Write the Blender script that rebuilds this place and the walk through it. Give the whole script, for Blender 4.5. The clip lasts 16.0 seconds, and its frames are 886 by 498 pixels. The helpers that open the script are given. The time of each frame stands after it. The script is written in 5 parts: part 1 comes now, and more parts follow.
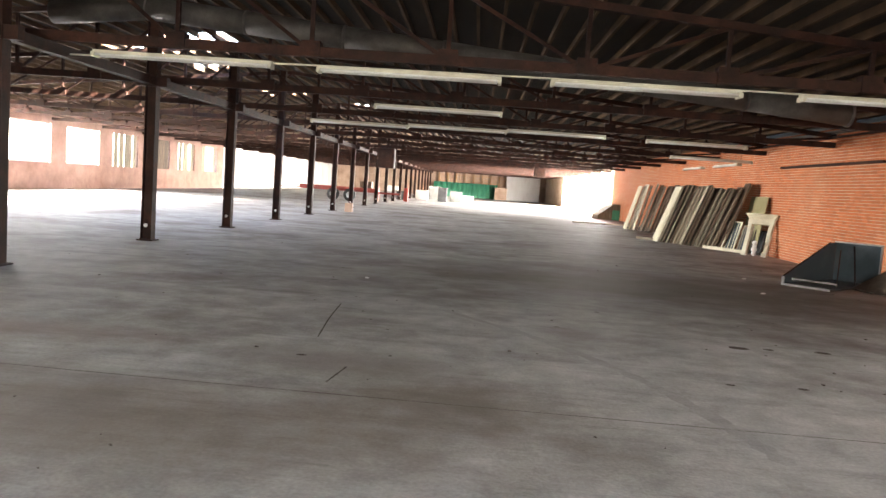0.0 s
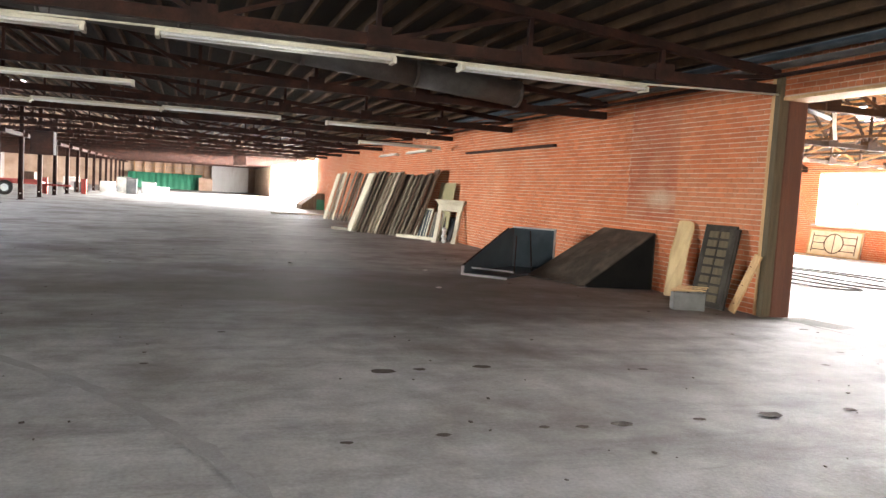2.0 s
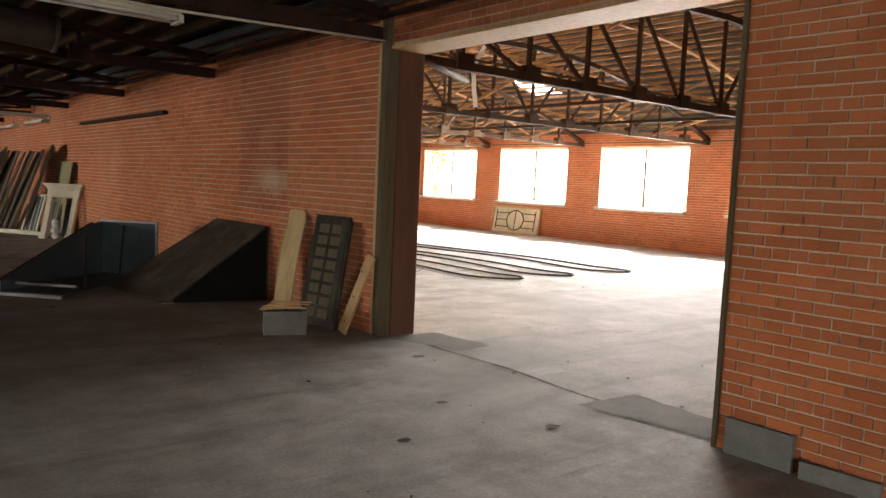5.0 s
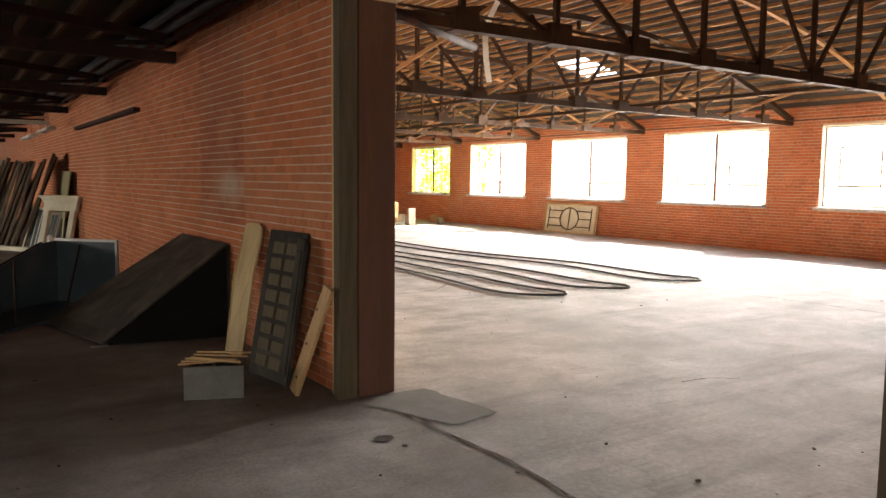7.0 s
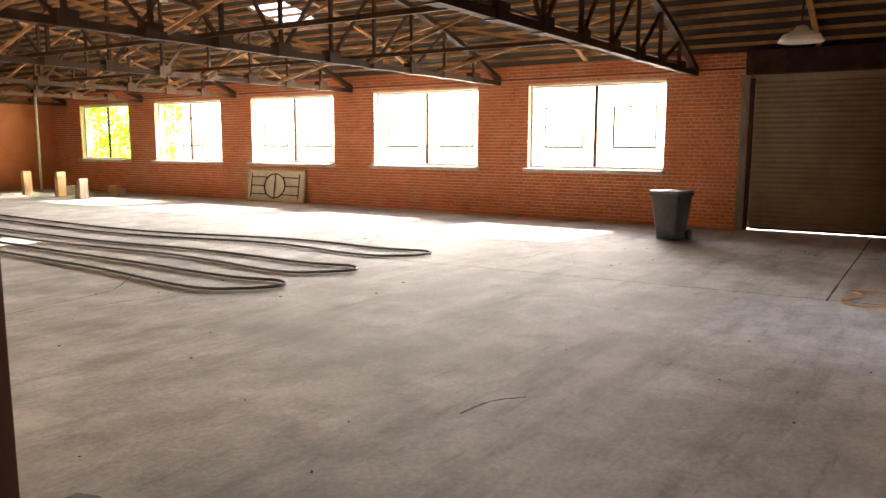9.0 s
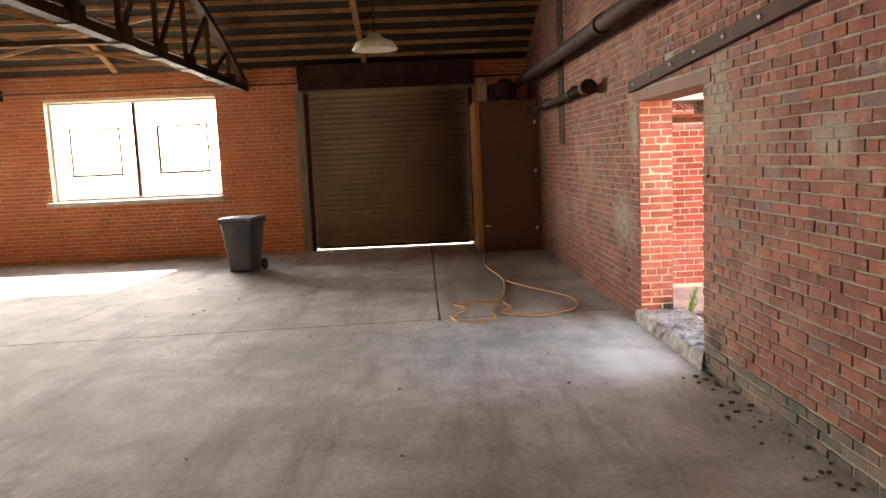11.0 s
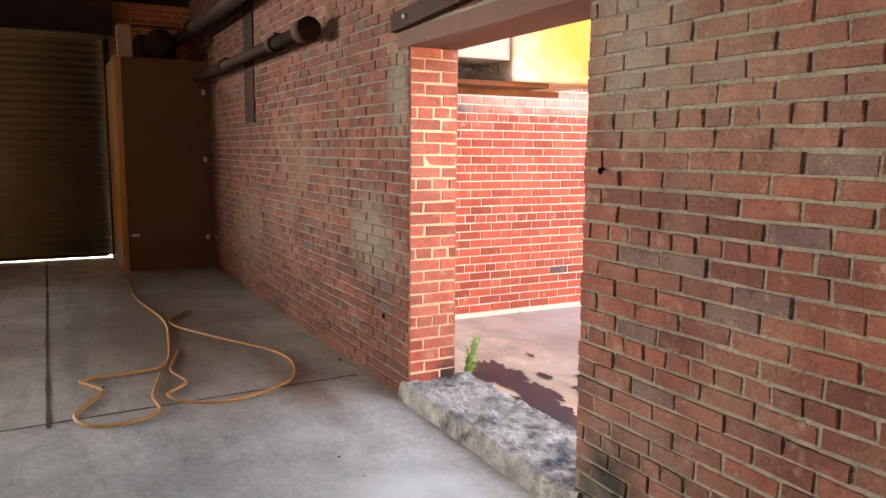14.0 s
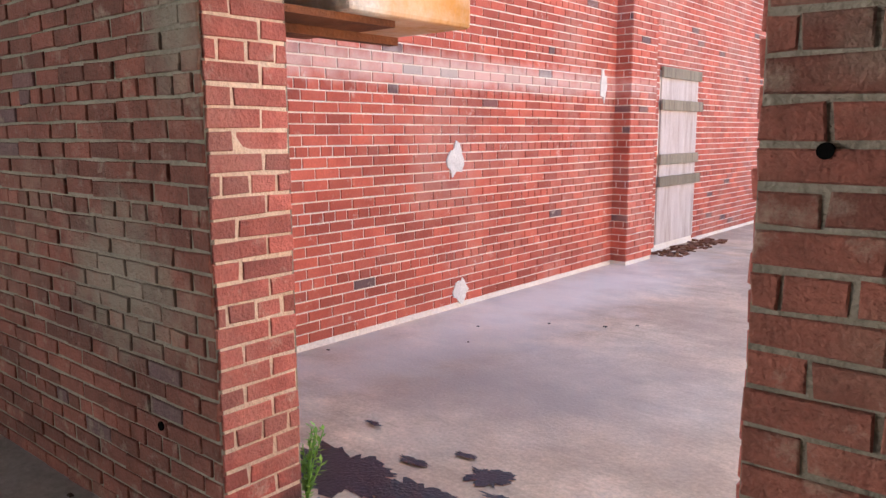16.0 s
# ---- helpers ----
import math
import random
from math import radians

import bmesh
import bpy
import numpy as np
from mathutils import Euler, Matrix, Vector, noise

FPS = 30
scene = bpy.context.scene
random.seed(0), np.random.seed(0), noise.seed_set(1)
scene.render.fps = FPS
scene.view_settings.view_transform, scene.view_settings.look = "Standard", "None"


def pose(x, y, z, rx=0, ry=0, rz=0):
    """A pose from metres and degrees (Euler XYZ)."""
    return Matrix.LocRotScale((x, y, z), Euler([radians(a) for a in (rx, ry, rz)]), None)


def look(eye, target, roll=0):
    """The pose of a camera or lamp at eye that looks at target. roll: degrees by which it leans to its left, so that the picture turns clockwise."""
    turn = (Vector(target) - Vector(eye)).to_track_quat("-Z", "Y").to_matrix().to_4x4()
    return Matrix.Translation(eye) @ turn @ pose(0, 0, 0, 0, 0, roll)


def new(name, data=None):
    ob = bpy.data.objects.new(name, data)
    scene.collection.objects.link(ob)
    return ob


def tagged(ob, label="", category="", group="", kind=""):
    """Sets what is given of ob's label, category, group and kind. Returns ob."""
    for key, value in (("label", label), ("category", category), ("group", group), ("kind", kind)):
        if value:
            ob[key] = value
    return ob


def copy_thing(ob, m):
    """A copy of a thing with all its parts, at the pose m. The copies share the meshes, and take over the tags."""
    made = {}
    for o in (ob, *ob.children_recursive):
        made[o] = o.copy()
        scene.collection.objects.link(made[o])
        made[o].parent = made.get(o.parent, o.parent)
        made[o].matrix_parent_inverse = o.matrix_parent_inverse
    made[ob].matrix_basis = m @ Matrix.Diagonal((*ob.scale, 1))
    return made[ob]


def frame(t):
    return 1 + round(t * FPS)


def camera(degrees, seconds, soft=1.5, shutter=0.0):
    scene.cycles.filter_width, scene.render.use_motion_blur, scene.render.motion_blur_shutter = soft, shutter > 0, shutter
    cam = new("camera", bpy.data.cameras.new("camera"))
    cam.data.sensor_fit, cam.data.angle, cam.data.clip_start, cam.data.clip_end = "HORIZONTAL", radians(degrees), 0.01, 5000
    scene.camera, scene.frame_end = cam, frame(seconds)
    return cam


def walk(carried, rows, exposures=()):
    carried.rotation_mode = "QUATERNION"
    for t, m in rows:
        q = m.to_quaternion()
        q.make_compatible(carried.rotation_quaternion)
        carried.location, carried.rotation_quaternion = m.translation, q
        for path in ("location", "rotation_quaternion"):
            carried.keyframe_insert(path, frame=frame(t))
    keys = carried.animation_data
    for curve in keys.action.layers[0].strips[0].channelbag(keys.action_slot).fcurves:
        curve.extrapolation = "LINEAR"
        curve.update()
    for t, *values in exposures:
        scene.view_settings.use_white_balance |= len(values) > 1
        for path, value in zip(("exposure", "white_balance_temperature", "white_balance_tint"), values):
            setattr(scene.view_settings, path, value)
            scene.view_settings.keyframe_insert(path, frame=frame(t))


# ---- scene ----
cam = camera(61.3, 16.0)
PATH = [
    (0, (-0.321, -0.667, 1.397), (-0.404, 1.323, 1.226), 4.1),
    (0.5, (-0.128, -0.262, 1.418), (-0.361, 1.711, 1.187), 3.3),
    (1, (0.107, 0.27, 1.433), (0.221, 2.262, 1.302), 1.5),
    (1.5, (0.499, 0.779, 1.419), (0.858, 2.742, 1.295), 3.1),
    (2, (0.897, 1.198, 1.402), (1.539, 3.086, 1.253), 3.4),
    (2.5, (1.363, 1.603, 1.426), (2.372, 3.327, 1.325), 4.4),
    (3, (1.807, 1.901, 1.444), (2.854, 3.601, 1.323), 5.4),
    (3.5, (2.312, 2.29, 1.451), (3.531, 3.875, 1.386), 7.2),
    (3.7, (2.49, 2.391, 1.465), (3.816, 3.886, 1.385), 6.5),
    (5.8, (4.795, 3.567, 1.622), (5.979, 5.164, 1.402), 0.1),
    (6, (4.976, 3.723, 1.627), (6.135, 5.341, 1.433), 0.2),
    (6.5, (5.404, 4.04, 1.611), (6.624, 5.616, 1.436), -0.1),
    (7, (5.78, 4.388, 1.607), (6.897, 6.036, 1.423), 0.6),
    (7.5, (6.109, 4.748, 1.614), (7.341, 6.307, 1.389), -0.1),
    (8, (6.452, 5.115, 1.607), (7.76, 6.608, 1.361), 0.4),
    (8.5, (6.76, 5.429, 1.629), (8.202, 6.79, 1.376), -0.2),
    (9, (7.009, 5.905, 1.62), (8.666, 6.99, 1.342), 0.1),
    (9.5, (7.246, 6.139, 1.642), (8.986, 7.085, 1.366), -0.7),
    (10, (7.581, 6.563, 1.61), (9.463, 7.175, 1.318), -0.8),
    (10.2, (7.732, 6.689, 1.606), (9.66, 7.131, 1.309), -1.3),
    (12.3, (9.547, 6.929, 1.547), (11.489, 6.491, 1.358), -0.1),
    (12.5, (9.768, 6.905, 1.511), (11.693, 6.407, 1.291), 0.8),
    (13, (10.281, 6.875, 1.519), (12.121, 6.127, 1.284), -0.1),
    (13.5, (10.785, 6.771, 1.501), (12.603, 5.973, 1.265), 0.8),
    (14, (11.321, 6.696, 1.466), (13.072, 5.766, 1.204), 0.5),
    (14.5, (11.798, 6.608, 1.44), (13.453, 5.515, 1.187), 0.1),
    (15, (12.299, 6.473, 1.45), (13.904, 5.315, 1.166), 0.9),
    (15.5, (12.791, 6.327, 1.447), (14.184, 4.923, 1.151), 0.5),
    (16, (13.21, 6.122, 1.424), (14.483, 4.611, 1.119), -0.3),
]
EXPOSURES = [(0.0, 5.25, 6900, 13), (1.5, 5.35, 6700, 13), (3.0, 5.15, 6200, 11), (3.7, 4.4, 6600, 12), (6.0, 3.7, 7300, 14), (8.0, 3.4, 7400, 15), (9.5, 3.0, 7600, 15), (10.2, 3.0, 7600, 14), (12.5, 3.45, 7700, 11), (14.0, 3.05, 7300, 11), (15.0, 2.6, 6700, 12), (16.0, 2.15, 6400, 12)]
walk(cam, [(t, look(eye, target, roll)) for t, eye, target, roll in PATH], EXPOSURES)

# ---- world, sun and large lights ----
SUN = Vector((-1.42, 0.22, -1.0)).normalized()
world = bpy.data.worlds.new("sky")
scene.world = world
world.use_nodes = True
wn = world.node_tree
sky = wn.nodes.new("ShaderNodeTexSky")
sky.sky_type = "NISHITA"
sky.sun_disc = False
sky.sun_elevation = radians(34.8)
sky.sun_rotation = radians(99)
wn.nodes["Background"].inputs["Strength"].default_value = 0.15
wn.links.new(sky.outputs["Color"], wn.nodes["Background"].inputs["Color"])

sun = new("sun", bpy.data.lights.new("sun", "SUN"))
sun.data.energy, sun.data.angle, sun.data.color = 5.0, radians(0.5), (1.0, 0.93, 0.82)
sun.matrix_world = Matrix.Translation((30, 0, 20)) @ SUN.to_track_quat("-Z", "Y").to_matrix().to_4x4()


def daylight(name, eye, target, width, height, power, color=(1.0, 0.98, 0.95)):
    """The sky's light that comes in by one opening."""
    lamp = new(name, bpy.data.lights.new(name, "AREA"))
    lamp.data.shape, lamp.data.size, lamp.data.size_y = "RECTANGLE", width, height
    lamp.data.energy, lamp.data.color = power, color
    lamp.matrix_world = look(eye, target)
    return lamp


WINDOWS = [(10.5, 13.55), (14.85, 17.9), (19.25, 22.35), (23.65, 26.75), (28.1, 30.85)]
for k, (ya, yb) in enumerate(WINDOWS):
    yc = (ya + yb) / 2
    daylight("window_daylight", (25.4, yc, 2.15), (13, yc, 0.9), 3.4, 2.2, (230, 470, 540, 340, 120)[k])
for yc in (21.35, 25.5, 29.65, 33.8):
    daylight("west_window_daylight", (-19.9, yc, 2.3), (-12, yc, -0.8), 2.8, 1.7, 80)
daylight("far_opening_daylight", (9.4, 62, 2.2), (0, 62, -1.2), 26.0, 2.9, 1300)
# Fill light for the near floor, through an invented opening in the south wall
daylight("south_fill_light", (-2.0, -9.2, 1.9), (-1.0, 0, -1.2), 6.8, 2.4, 58)
daylight("yard_door_daylight", (14.39, 4.3, 1.3), (14.6, 7.5, -0.9), 1.4, 1.5, 2)

# ---- materials ----


def mat(name, c1, c2, scale=3.0, rough=0.8, bump=0.15, metal=0.0, fine=60.0, stain=None, stain_scale=0.6, stain_amount=0.5, stretch=(1, 1, 1), vary=0.0, spec=0.4, mid=0.0, odd=0.0, smear=None, scuff=0.0):
    """A surface with two scales of variation, in metres: patches, grain, and stains of a third colour."""
    m = bpy.data.materials.new(name)
    m.use_nodes = True
    t = m.node_tree
    n, ln = t.nodes, t.links
    b = n["Principled BSDF"]
    geo = n.new("ShaderNodeNewGeometry")
    mp = n.new("ShaderNodeMapping")
    mp.inputs["Scale"].default_value = stretch
    ln.new(geo.outputs["Position"], mp.inputs["Vector"])

    def noise_node(sc, detail=5.0, roughness=0.6):
        q = n.new("ShaderNodeTexNoise")
        q.inputs["Scale"].default_value, q.inputs["Detail"].default_value, q.inputs["Roughness"].default_value = sc, detail, roughness
        ln.new(mp.outputs["Vector"], q.inputs["Vector"])
        return q

    def ramp(src, lo, hi):
        q = n.new("ShaderNodeMapRange")
        q.inputs["From Min"].default_value, q.inputs["From Max"].default_value = lo, hi
        ln.new(src, q.inputs["Value"])
        return q.outputs["Result"]

    def mix(f, a, bb, kind="MIX"):
        q = n.new("ShaderNodeMix")
        q.data_type, q.blend_type = "RGBA", kind
        for sock, v in ((q.inputs[0], f), (q.inputs[6], a), (q.inputs[7], bb)):
            if isinstance(v, (int, float)):
                sock.default_value = v
            elif isinstance(v, tuple):
                sock.default_value = (*v, 1)
            else:
                ln.new(v, sock)
        return q.outputs[2]

    big = noise_node(scale)
    small = noise_node(fine, 3.0)
    col = mix(ramp(big.outputs["Fac"], 0.32, 0.68), c1, c2)
    if vary:
        info = n.new("ShaderNodeObjectInfo")
        add = n.new("ShaderNodeMath")
        add.operation = "ADD"
        ln.new(info.outputs["Random"], add.inputs[0])
        ln.new(geo.outputs["Random Per Island"], add.inputs[1])
        fr = n.new("ShaderNodeMath")
        fr.operation = "FRACT"
        ln.new(add.outputs[0], fr.inputs[0])
        dark = ramp(fr.outputs[0], 0.0, 1.0)
        col = mix(dark, mix(1.0, col, (1 - vary,) * 3, "MULTIPLY"), mix(1.0, col, (1 + vary, 1 + vary * 0.8, 1 + vary * 0.7), "MULTIPLY"))
        if odd:
            sel = ramp(fr.outputs[0], 0.995 - odd, 1.0 - odd)
            col = mix(sel, col, (0.15, 0.085, 0.085))
    if mid:
        md = noise_node(mid, 8.0, 0.7)
        md.inputs["Distortion"].default_value = 0.25
        col = mix(ramp(md.outputs["Fac"], 0.34, 0.66), mix(1.0, col, (0.72, 0.71, 0.70), "MULTIPLY"), mix(1.0, col, (1.14, 1.14, 1.14), "MULTIPLY"))
    if scuff:
        turned = n.new("ShaderNodeMapping")
        turned.inputs["Rotation"].default_value = (0, 0, radians(38))
        turned.inputs["Scale"].default_value = (0.35, 2.6, 1)
        ln.new(geo.outputs["Position"], turned.inputs["Vector"])
        for sc, lo, hi, dark in ((0.9, 0.50, 0.70, 1 - scuff), (4.0, 0.58, 0.70, 1 - scuff * 0.8), (9.0, 0.60, 0.72, 1 + scuff * 0.5)):
            sq = noise_node(sc, 9.0, 0.72)
            ln.new(turned.outputs["Vector"], sq.inputs["Vector"])
            col = mix(ramp(sq.outputs["Fac"], lo, hi), col, mix(1.0, col, (dark, dark * 0.985, dark * 0.97), "MULTIPLY"))
    if smear:
        sm_colour, sm_scale, lo, hi, sm_amount = smear
        sq = noise_node(sm_scale, 8.0, 0.7)
        fm = n.new("ShaderNodeMath")
        fm.operation = "MULTIPLY"
        fm.inputs[1].default_value = sm_amount
        ln.new(ramp(sq.outputs["Fac"], lo, hi), fm.inputs[0])
        col = mix(fm.outputs[0], col, sm_colour)
    if stain:
        st = noise_node(stain_scale, 6.0, 0.65)
        f = n.new("ShaderNodeMath")
        f.operation = "MULTIPLY"
        f.inputs[1].default_value = stain_amount
        ln.new(ramp(st.outputs["Fac"], 0.48, 0.66), f.inputs[0])
        col = mix(f.outputs[0], col, stain)
    col = mix(ramp(small.outputs["Fac"], 0.25, 0.75), mix(1.0, col, (0.8, 0.8, 0.8), "MULTIPLY"), mix(1.0, col, (1.12, 1.12, 1.12), "MULTIPLY"))
    ln.new(col, b.inputs["Base Color"])
    rr = n.new("ShaderNodeMapRange")
    rr.inputs["To Min"].default_value, rr.inputs["To Max"].default_value = max(rough - 0.12, 0.05), min(rough + 0.1, 1.0)
    ln.new(big.outputs["Fac"], rr.inputs["Value"])
    ln.new(rr.outputs["Result"], b.inputs["Roughness"])
    b.inputs["Metallic"].default_value = metal
    b.inputs["Specular IOR Level"].default_value = spec
    if bump:
        bp = n.new("ShaderNodeBump")
        bp.inputs["Strength"].default_value, bp.inputs["Distance"].default_value = bump, 0.02
        ln.new(small.outputs["Fac"], bp.inputs["Height"])
        ln.new(bp.outputs["Normal"], b.inputs["Normal"])
    return m


M_CONCRETE = mat("worn_concrete", (0.40, 0.385, 0.365), (0.53, 0.52, 0.51), 0.5, 0.78, 0.2, fine=40, stain=(0.17, 0.145, 0.125), stain_scale=0.42, stain_amount=0.8, mid=2.2, spec=0.3, scuff=0.35)


def stain_or_shade(m, centre, radii, colour, amount, grain=0.9):
    """A blotchy stain on a floor or wall, or painted-in light or shade, round centre."""
    n, ln = m.node_tree.nodes, m.node_tree.links
    b = n["Principled BSDF"]
    old = b.inputs["Base Color"].links[0].from_socket
    geo = n.new("ShaderNodeNewGeometry")
    sub = n.new("ShaderNodeVectorMath")
    sub.operation = "SUBTRACT"
    sub.inputs[1].default_value = (*centre, 0)[:3]
    ln.new(geo.outputs["Position"], sub.inputs[0])
    div = n.new("ShaderNodeVectorMath")
    div.operation = "DIVIDE"
    div.inputs[1].default_value = (*radii, 1)[:3]
    ln.new(sub.outputs[0], div.inputs[0])
    dist = n.new("ShaderNodeVectorMath")
    dist.operation = "LENGTH"
    ln.new(div.outputs[0], dist.inputs[0])
    nz = n.new("ShaderNodeTexNoise")
    nz.inputs["Scale"].default_value, nz.inputs["Detail"].default_value = grain, 8.0
    ln.new(geo.outputs["Position"], nz.inputs["Vector"])
    add = n.new("ShaderNodeMath")
    add.operation = "ADD"
    ln.new(dist.outputs["Value"], add.inputs[0])
    ln.new(nz.outputs["Fac"], add.inputs[1])
    mr = n.new("ShaderNodeMapRange")
    mr.inputs["From Min"].default_value, mr.inputs["From Max"].default_value = 0.75, 1.5
    mr.inputs["To Min"].default_value, mr.inputs["To Max"].default_value = amount, 0.0
    ln.new(add.outputs[0], mr.inputs["Value"])
    mx = n.new("ShaderNodeMix")
    mx.data_type = "RGBA"
    ln.new(mr.outputs["Result"], mx.inputs[0])
    ln.new(old, mx.inputs[6])
    mx.inputs[7].default_value = (*colour, 1)
    ln.new(mx.outputs[2], b.inputs["Base Color"])


# Widest blotch: a stain that also paints in shade beyond the opening's light
stain_or_shade(M_CONCRETE, (2.8, 11.4), (7.0, 3.4), (0.13, 0.108, 0.09), 0.8)
stain_or_shade(M_CONCRETE, (-3.2, 3.3), (4.0, 1.1), (0.17, 0.125, 0.095), 0.7, 1.5)
stain_or_shade(M_CONCRETE, (-0.5, 4.0), (1.0, 0.8), (0.15, 0.11, 0.08), 0.7, 2.5)
stain_or_shade(M_CONCRETE, (-1.2, 4.9), (1.3, 0.6), (0.20, 0.165, 0.14), 0.6)
stain_or_shade(M_CONCRETE, (-4.2, 5.2), (2.2, 0.5), (0.24, 0.17, 0.13), 0.6)
M_CONCRETE_E = mat("pale_concrete", (0.46, 0.46, 0.45), (0.60, 0.60, 0.59), 0.7, 0.8, 0.15, fine=26, stain=(0.28, 0.27, 0.255), stain_scale=0.8, stain_amount=0.6, mid=2.2, spec=0.3, scuff=0.4)
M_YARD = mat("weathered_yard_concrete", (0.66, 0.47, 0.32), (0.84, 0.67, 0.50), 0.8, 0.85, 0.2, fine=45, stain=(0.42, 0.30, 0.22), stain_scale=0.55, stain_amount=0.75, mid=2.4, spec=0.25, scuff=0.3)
# Pale streak: the bright hot spot by the wall, painted into the colour
stain_or_shade(M_YARD, (16.8, 0.2), (0.9, 4.2), (0.86, 0.79, 0.70), 0.75, 2.5)
stain_or_shade(M_YARD, (15.7, 2.3), (1.6, 1.4), (0.40, 0.34, 0.30), 0.65, 2.5)
# Paler blotch just inside the yard doorway
stain_or_shade(M_CONCRETE_E, (13.9, 5.42), (0.75, 0.4), (0.66, 0.67, 0.67), 0.85, 4.0)
stain_or_shade(M_CONCRETE_E, (17.9, 9.65), (0.9, 0.35), (0.24, 0.235, 0.23), 0.6, 3.0)
stain_or_shade(M_CONCRETE_E, (14.6, 10.6), (1.6, 0.25), (0.30, 0.295, 0.285), 0.6, 2.0)
stain_or_shade(M_CONCRETE_E, (11.5, 10.2), (0.3, 1.6), (0.28, 0.27, 0.26), 0.5, 2.5)
stain_or_shade(M_CONCRETE_E, (15.7, 5.35), (0.9, 0.22), (0.20, 0.11, 0.07), 0.6, 3.0)
# Shade on the floor along the south wall, put into the concrete's colour
stain_or_shade(M_CONCRETE_E, (17.6, 5.9), (3.2, 0.9), (0.20, 0.165, 0.14), 0.7)
M_BRICK = mat("orange_red_brick", (0.47, 0.135, 0.05), (0.54, 0.175, 0.07), 2.5, 0.85, 0.4, fine=90, stain=(0.50, 0.24, 0.13), stain_scale=0.5, stain_amount=0.4, vary=0.16)
# Room face of the yard wall: weathered, and darkened to carry its shade
M_BRICK_S = mat("weathered_shaded_brick", (0.165, 0.054, 0.038), (0.245, 0.088, 0.062), 3.0, 0.85, 0.6, fine=80, stain=(0.28, 0.185, 0.135), stain_scale=1.1, stain_amount=0.6, vary=0.3, mid=7.0, odd=0.05, smear=((0.38, 0.31, 0.24), 9.0, 0.56, 0.70, 0.5))
for spot in (((15.75, 4.87, 0.92), (0.5, 1, 0.36)), ((11.95, 4.87, 1.62), (0.28, 1, 0.2)), ((15.3, 4.87, 1.8), (0.2, 1, 0.4)), ((13.35, 4.87, 1.9), (0.3, 1, 0.5))):
    stain_or_shade(M_BRICK_S, *spot, (0.27, 0.27, 0.21), 0.6, 11.0)
stain_or_shade(M_BRICK_S, (13.4, 4.87, 0.22), (0.22, 1, 0.24), (0.02, 0.02, 0.02), 0.95, 9.0)
M_BRICK_T = mat("tarred_brick", (0.05, 0.05, 0.042), (0.12, 0.105, 0.085), 6.0, 0.8, 0.6, stain=(0.25, 0.12, 0.09), stain_scale=4.0, stain_amount=0.7, vary=0.3)
M_BRICK_D = mat("dark_painted_brick", (0.36, 0.095, 0.04), (0.43, 0.13, 0.055), 2.0, 0.8, 0.4, stain=(0.46, 0.2, 0.10), stain_scale=1.2, stain_amount=0.5, vary=0.1)
stain_or_shade(M_BRICK_D, (8.22, 11.75, 1.52), (1, 0.6, 0.22), (0.52, 0.38, 0.27), 0.8, 3.0)
M_BRICK_C = mat("bright_red_brick", (0.42, 0.085, 0.055), (0.54, 0.135, 0.09), 3.0, 0.8, 0.4, fine=90, stain=(0.55, 0.30, 0.25), stain_scale=0.9, stain_amount=0.5, vary=0.28, odd=0.008, smear=((0.80, 0.70, 0.64), 7.0, 0.60, 0.72, 0.6))
stain_or_shade(M_BRICK_C, (17.25, 1.0, 1.93), (1, 4.5, 0.17), (0.82, 0.74, 0.70), 0.5, 9.0)
M_BRICK_J = mat("doorway_brick", (0.34, 0.088, 0.066), (0.44, 0.135, 0.105), 3.0, 0.8, 0.5, fine=90, stain=(0.38, 0.19, 0.15), stain_scale=1.6, stain_amount=0.5, vary=0.3, odd=0.05, mid=9.0, smear=((0.55, 0.44, 0.36), 8.0, 0.58, 0.70, 0.5))
stain_or_shade(M_BRICK_J, (15.18, 4.6, 0.14), (1, 0.13, 0.16), (0.015, 0.016, 0.018), 0.97, 9.0)
M_MORTAR = mat("old_lime_mortar", (0.54, 0.39, 0.28), (0.72, 0.58, 0.45), 2.0, 0.95, 0.5, fine=70, stain=(0.46, 0.27, 0.17), stain_scale=0.8, stain_amount=0.5)
# Mortar of that wall, darkened along with its shaded room face
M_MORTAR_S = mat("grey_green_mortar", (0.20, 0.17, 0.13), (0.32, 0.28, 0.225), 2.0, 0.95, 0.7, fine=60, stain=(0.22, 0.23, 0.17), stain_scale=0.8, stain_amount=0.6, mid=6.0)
M_MORTAR_C = mat("pale_mortar", (0.80, 0.72, 0.64), (0.90, 0.85, 0.79), 2.0, 0.95, 0.4, fine=60)
M_PLASTER = mat("faded_pink_render", (0.34, 0.20, 0.165), (0.42, 0.28, 0.24), 0.8, 0.9, 0.2, stain=(0.20, 0.08, 0.055), stain_scale=0.4, stain_amount=0.6, mid=1.5)
M_WHITE = mat("dirty_white_sheet", (0.62, 0.60, 0.58), (0.74, 0.73, 0.72), 0.9, 0.7, 0.1, stain=(0.40, 0.34, 0.30), stain_scale=1.2, stain_amount=0.5, stretch=(1, 2.5, 0.25))
M_STEEL = mat("rust_brown_steel", (0.020, 0.010, 0.008), (0.042, 0.018, 0.013), 4.0, 0.75, 0.3, stain=(0.085, 0.032, 0.02), stain_scale=2.0, stain_amount=0.5, spec=0.2)
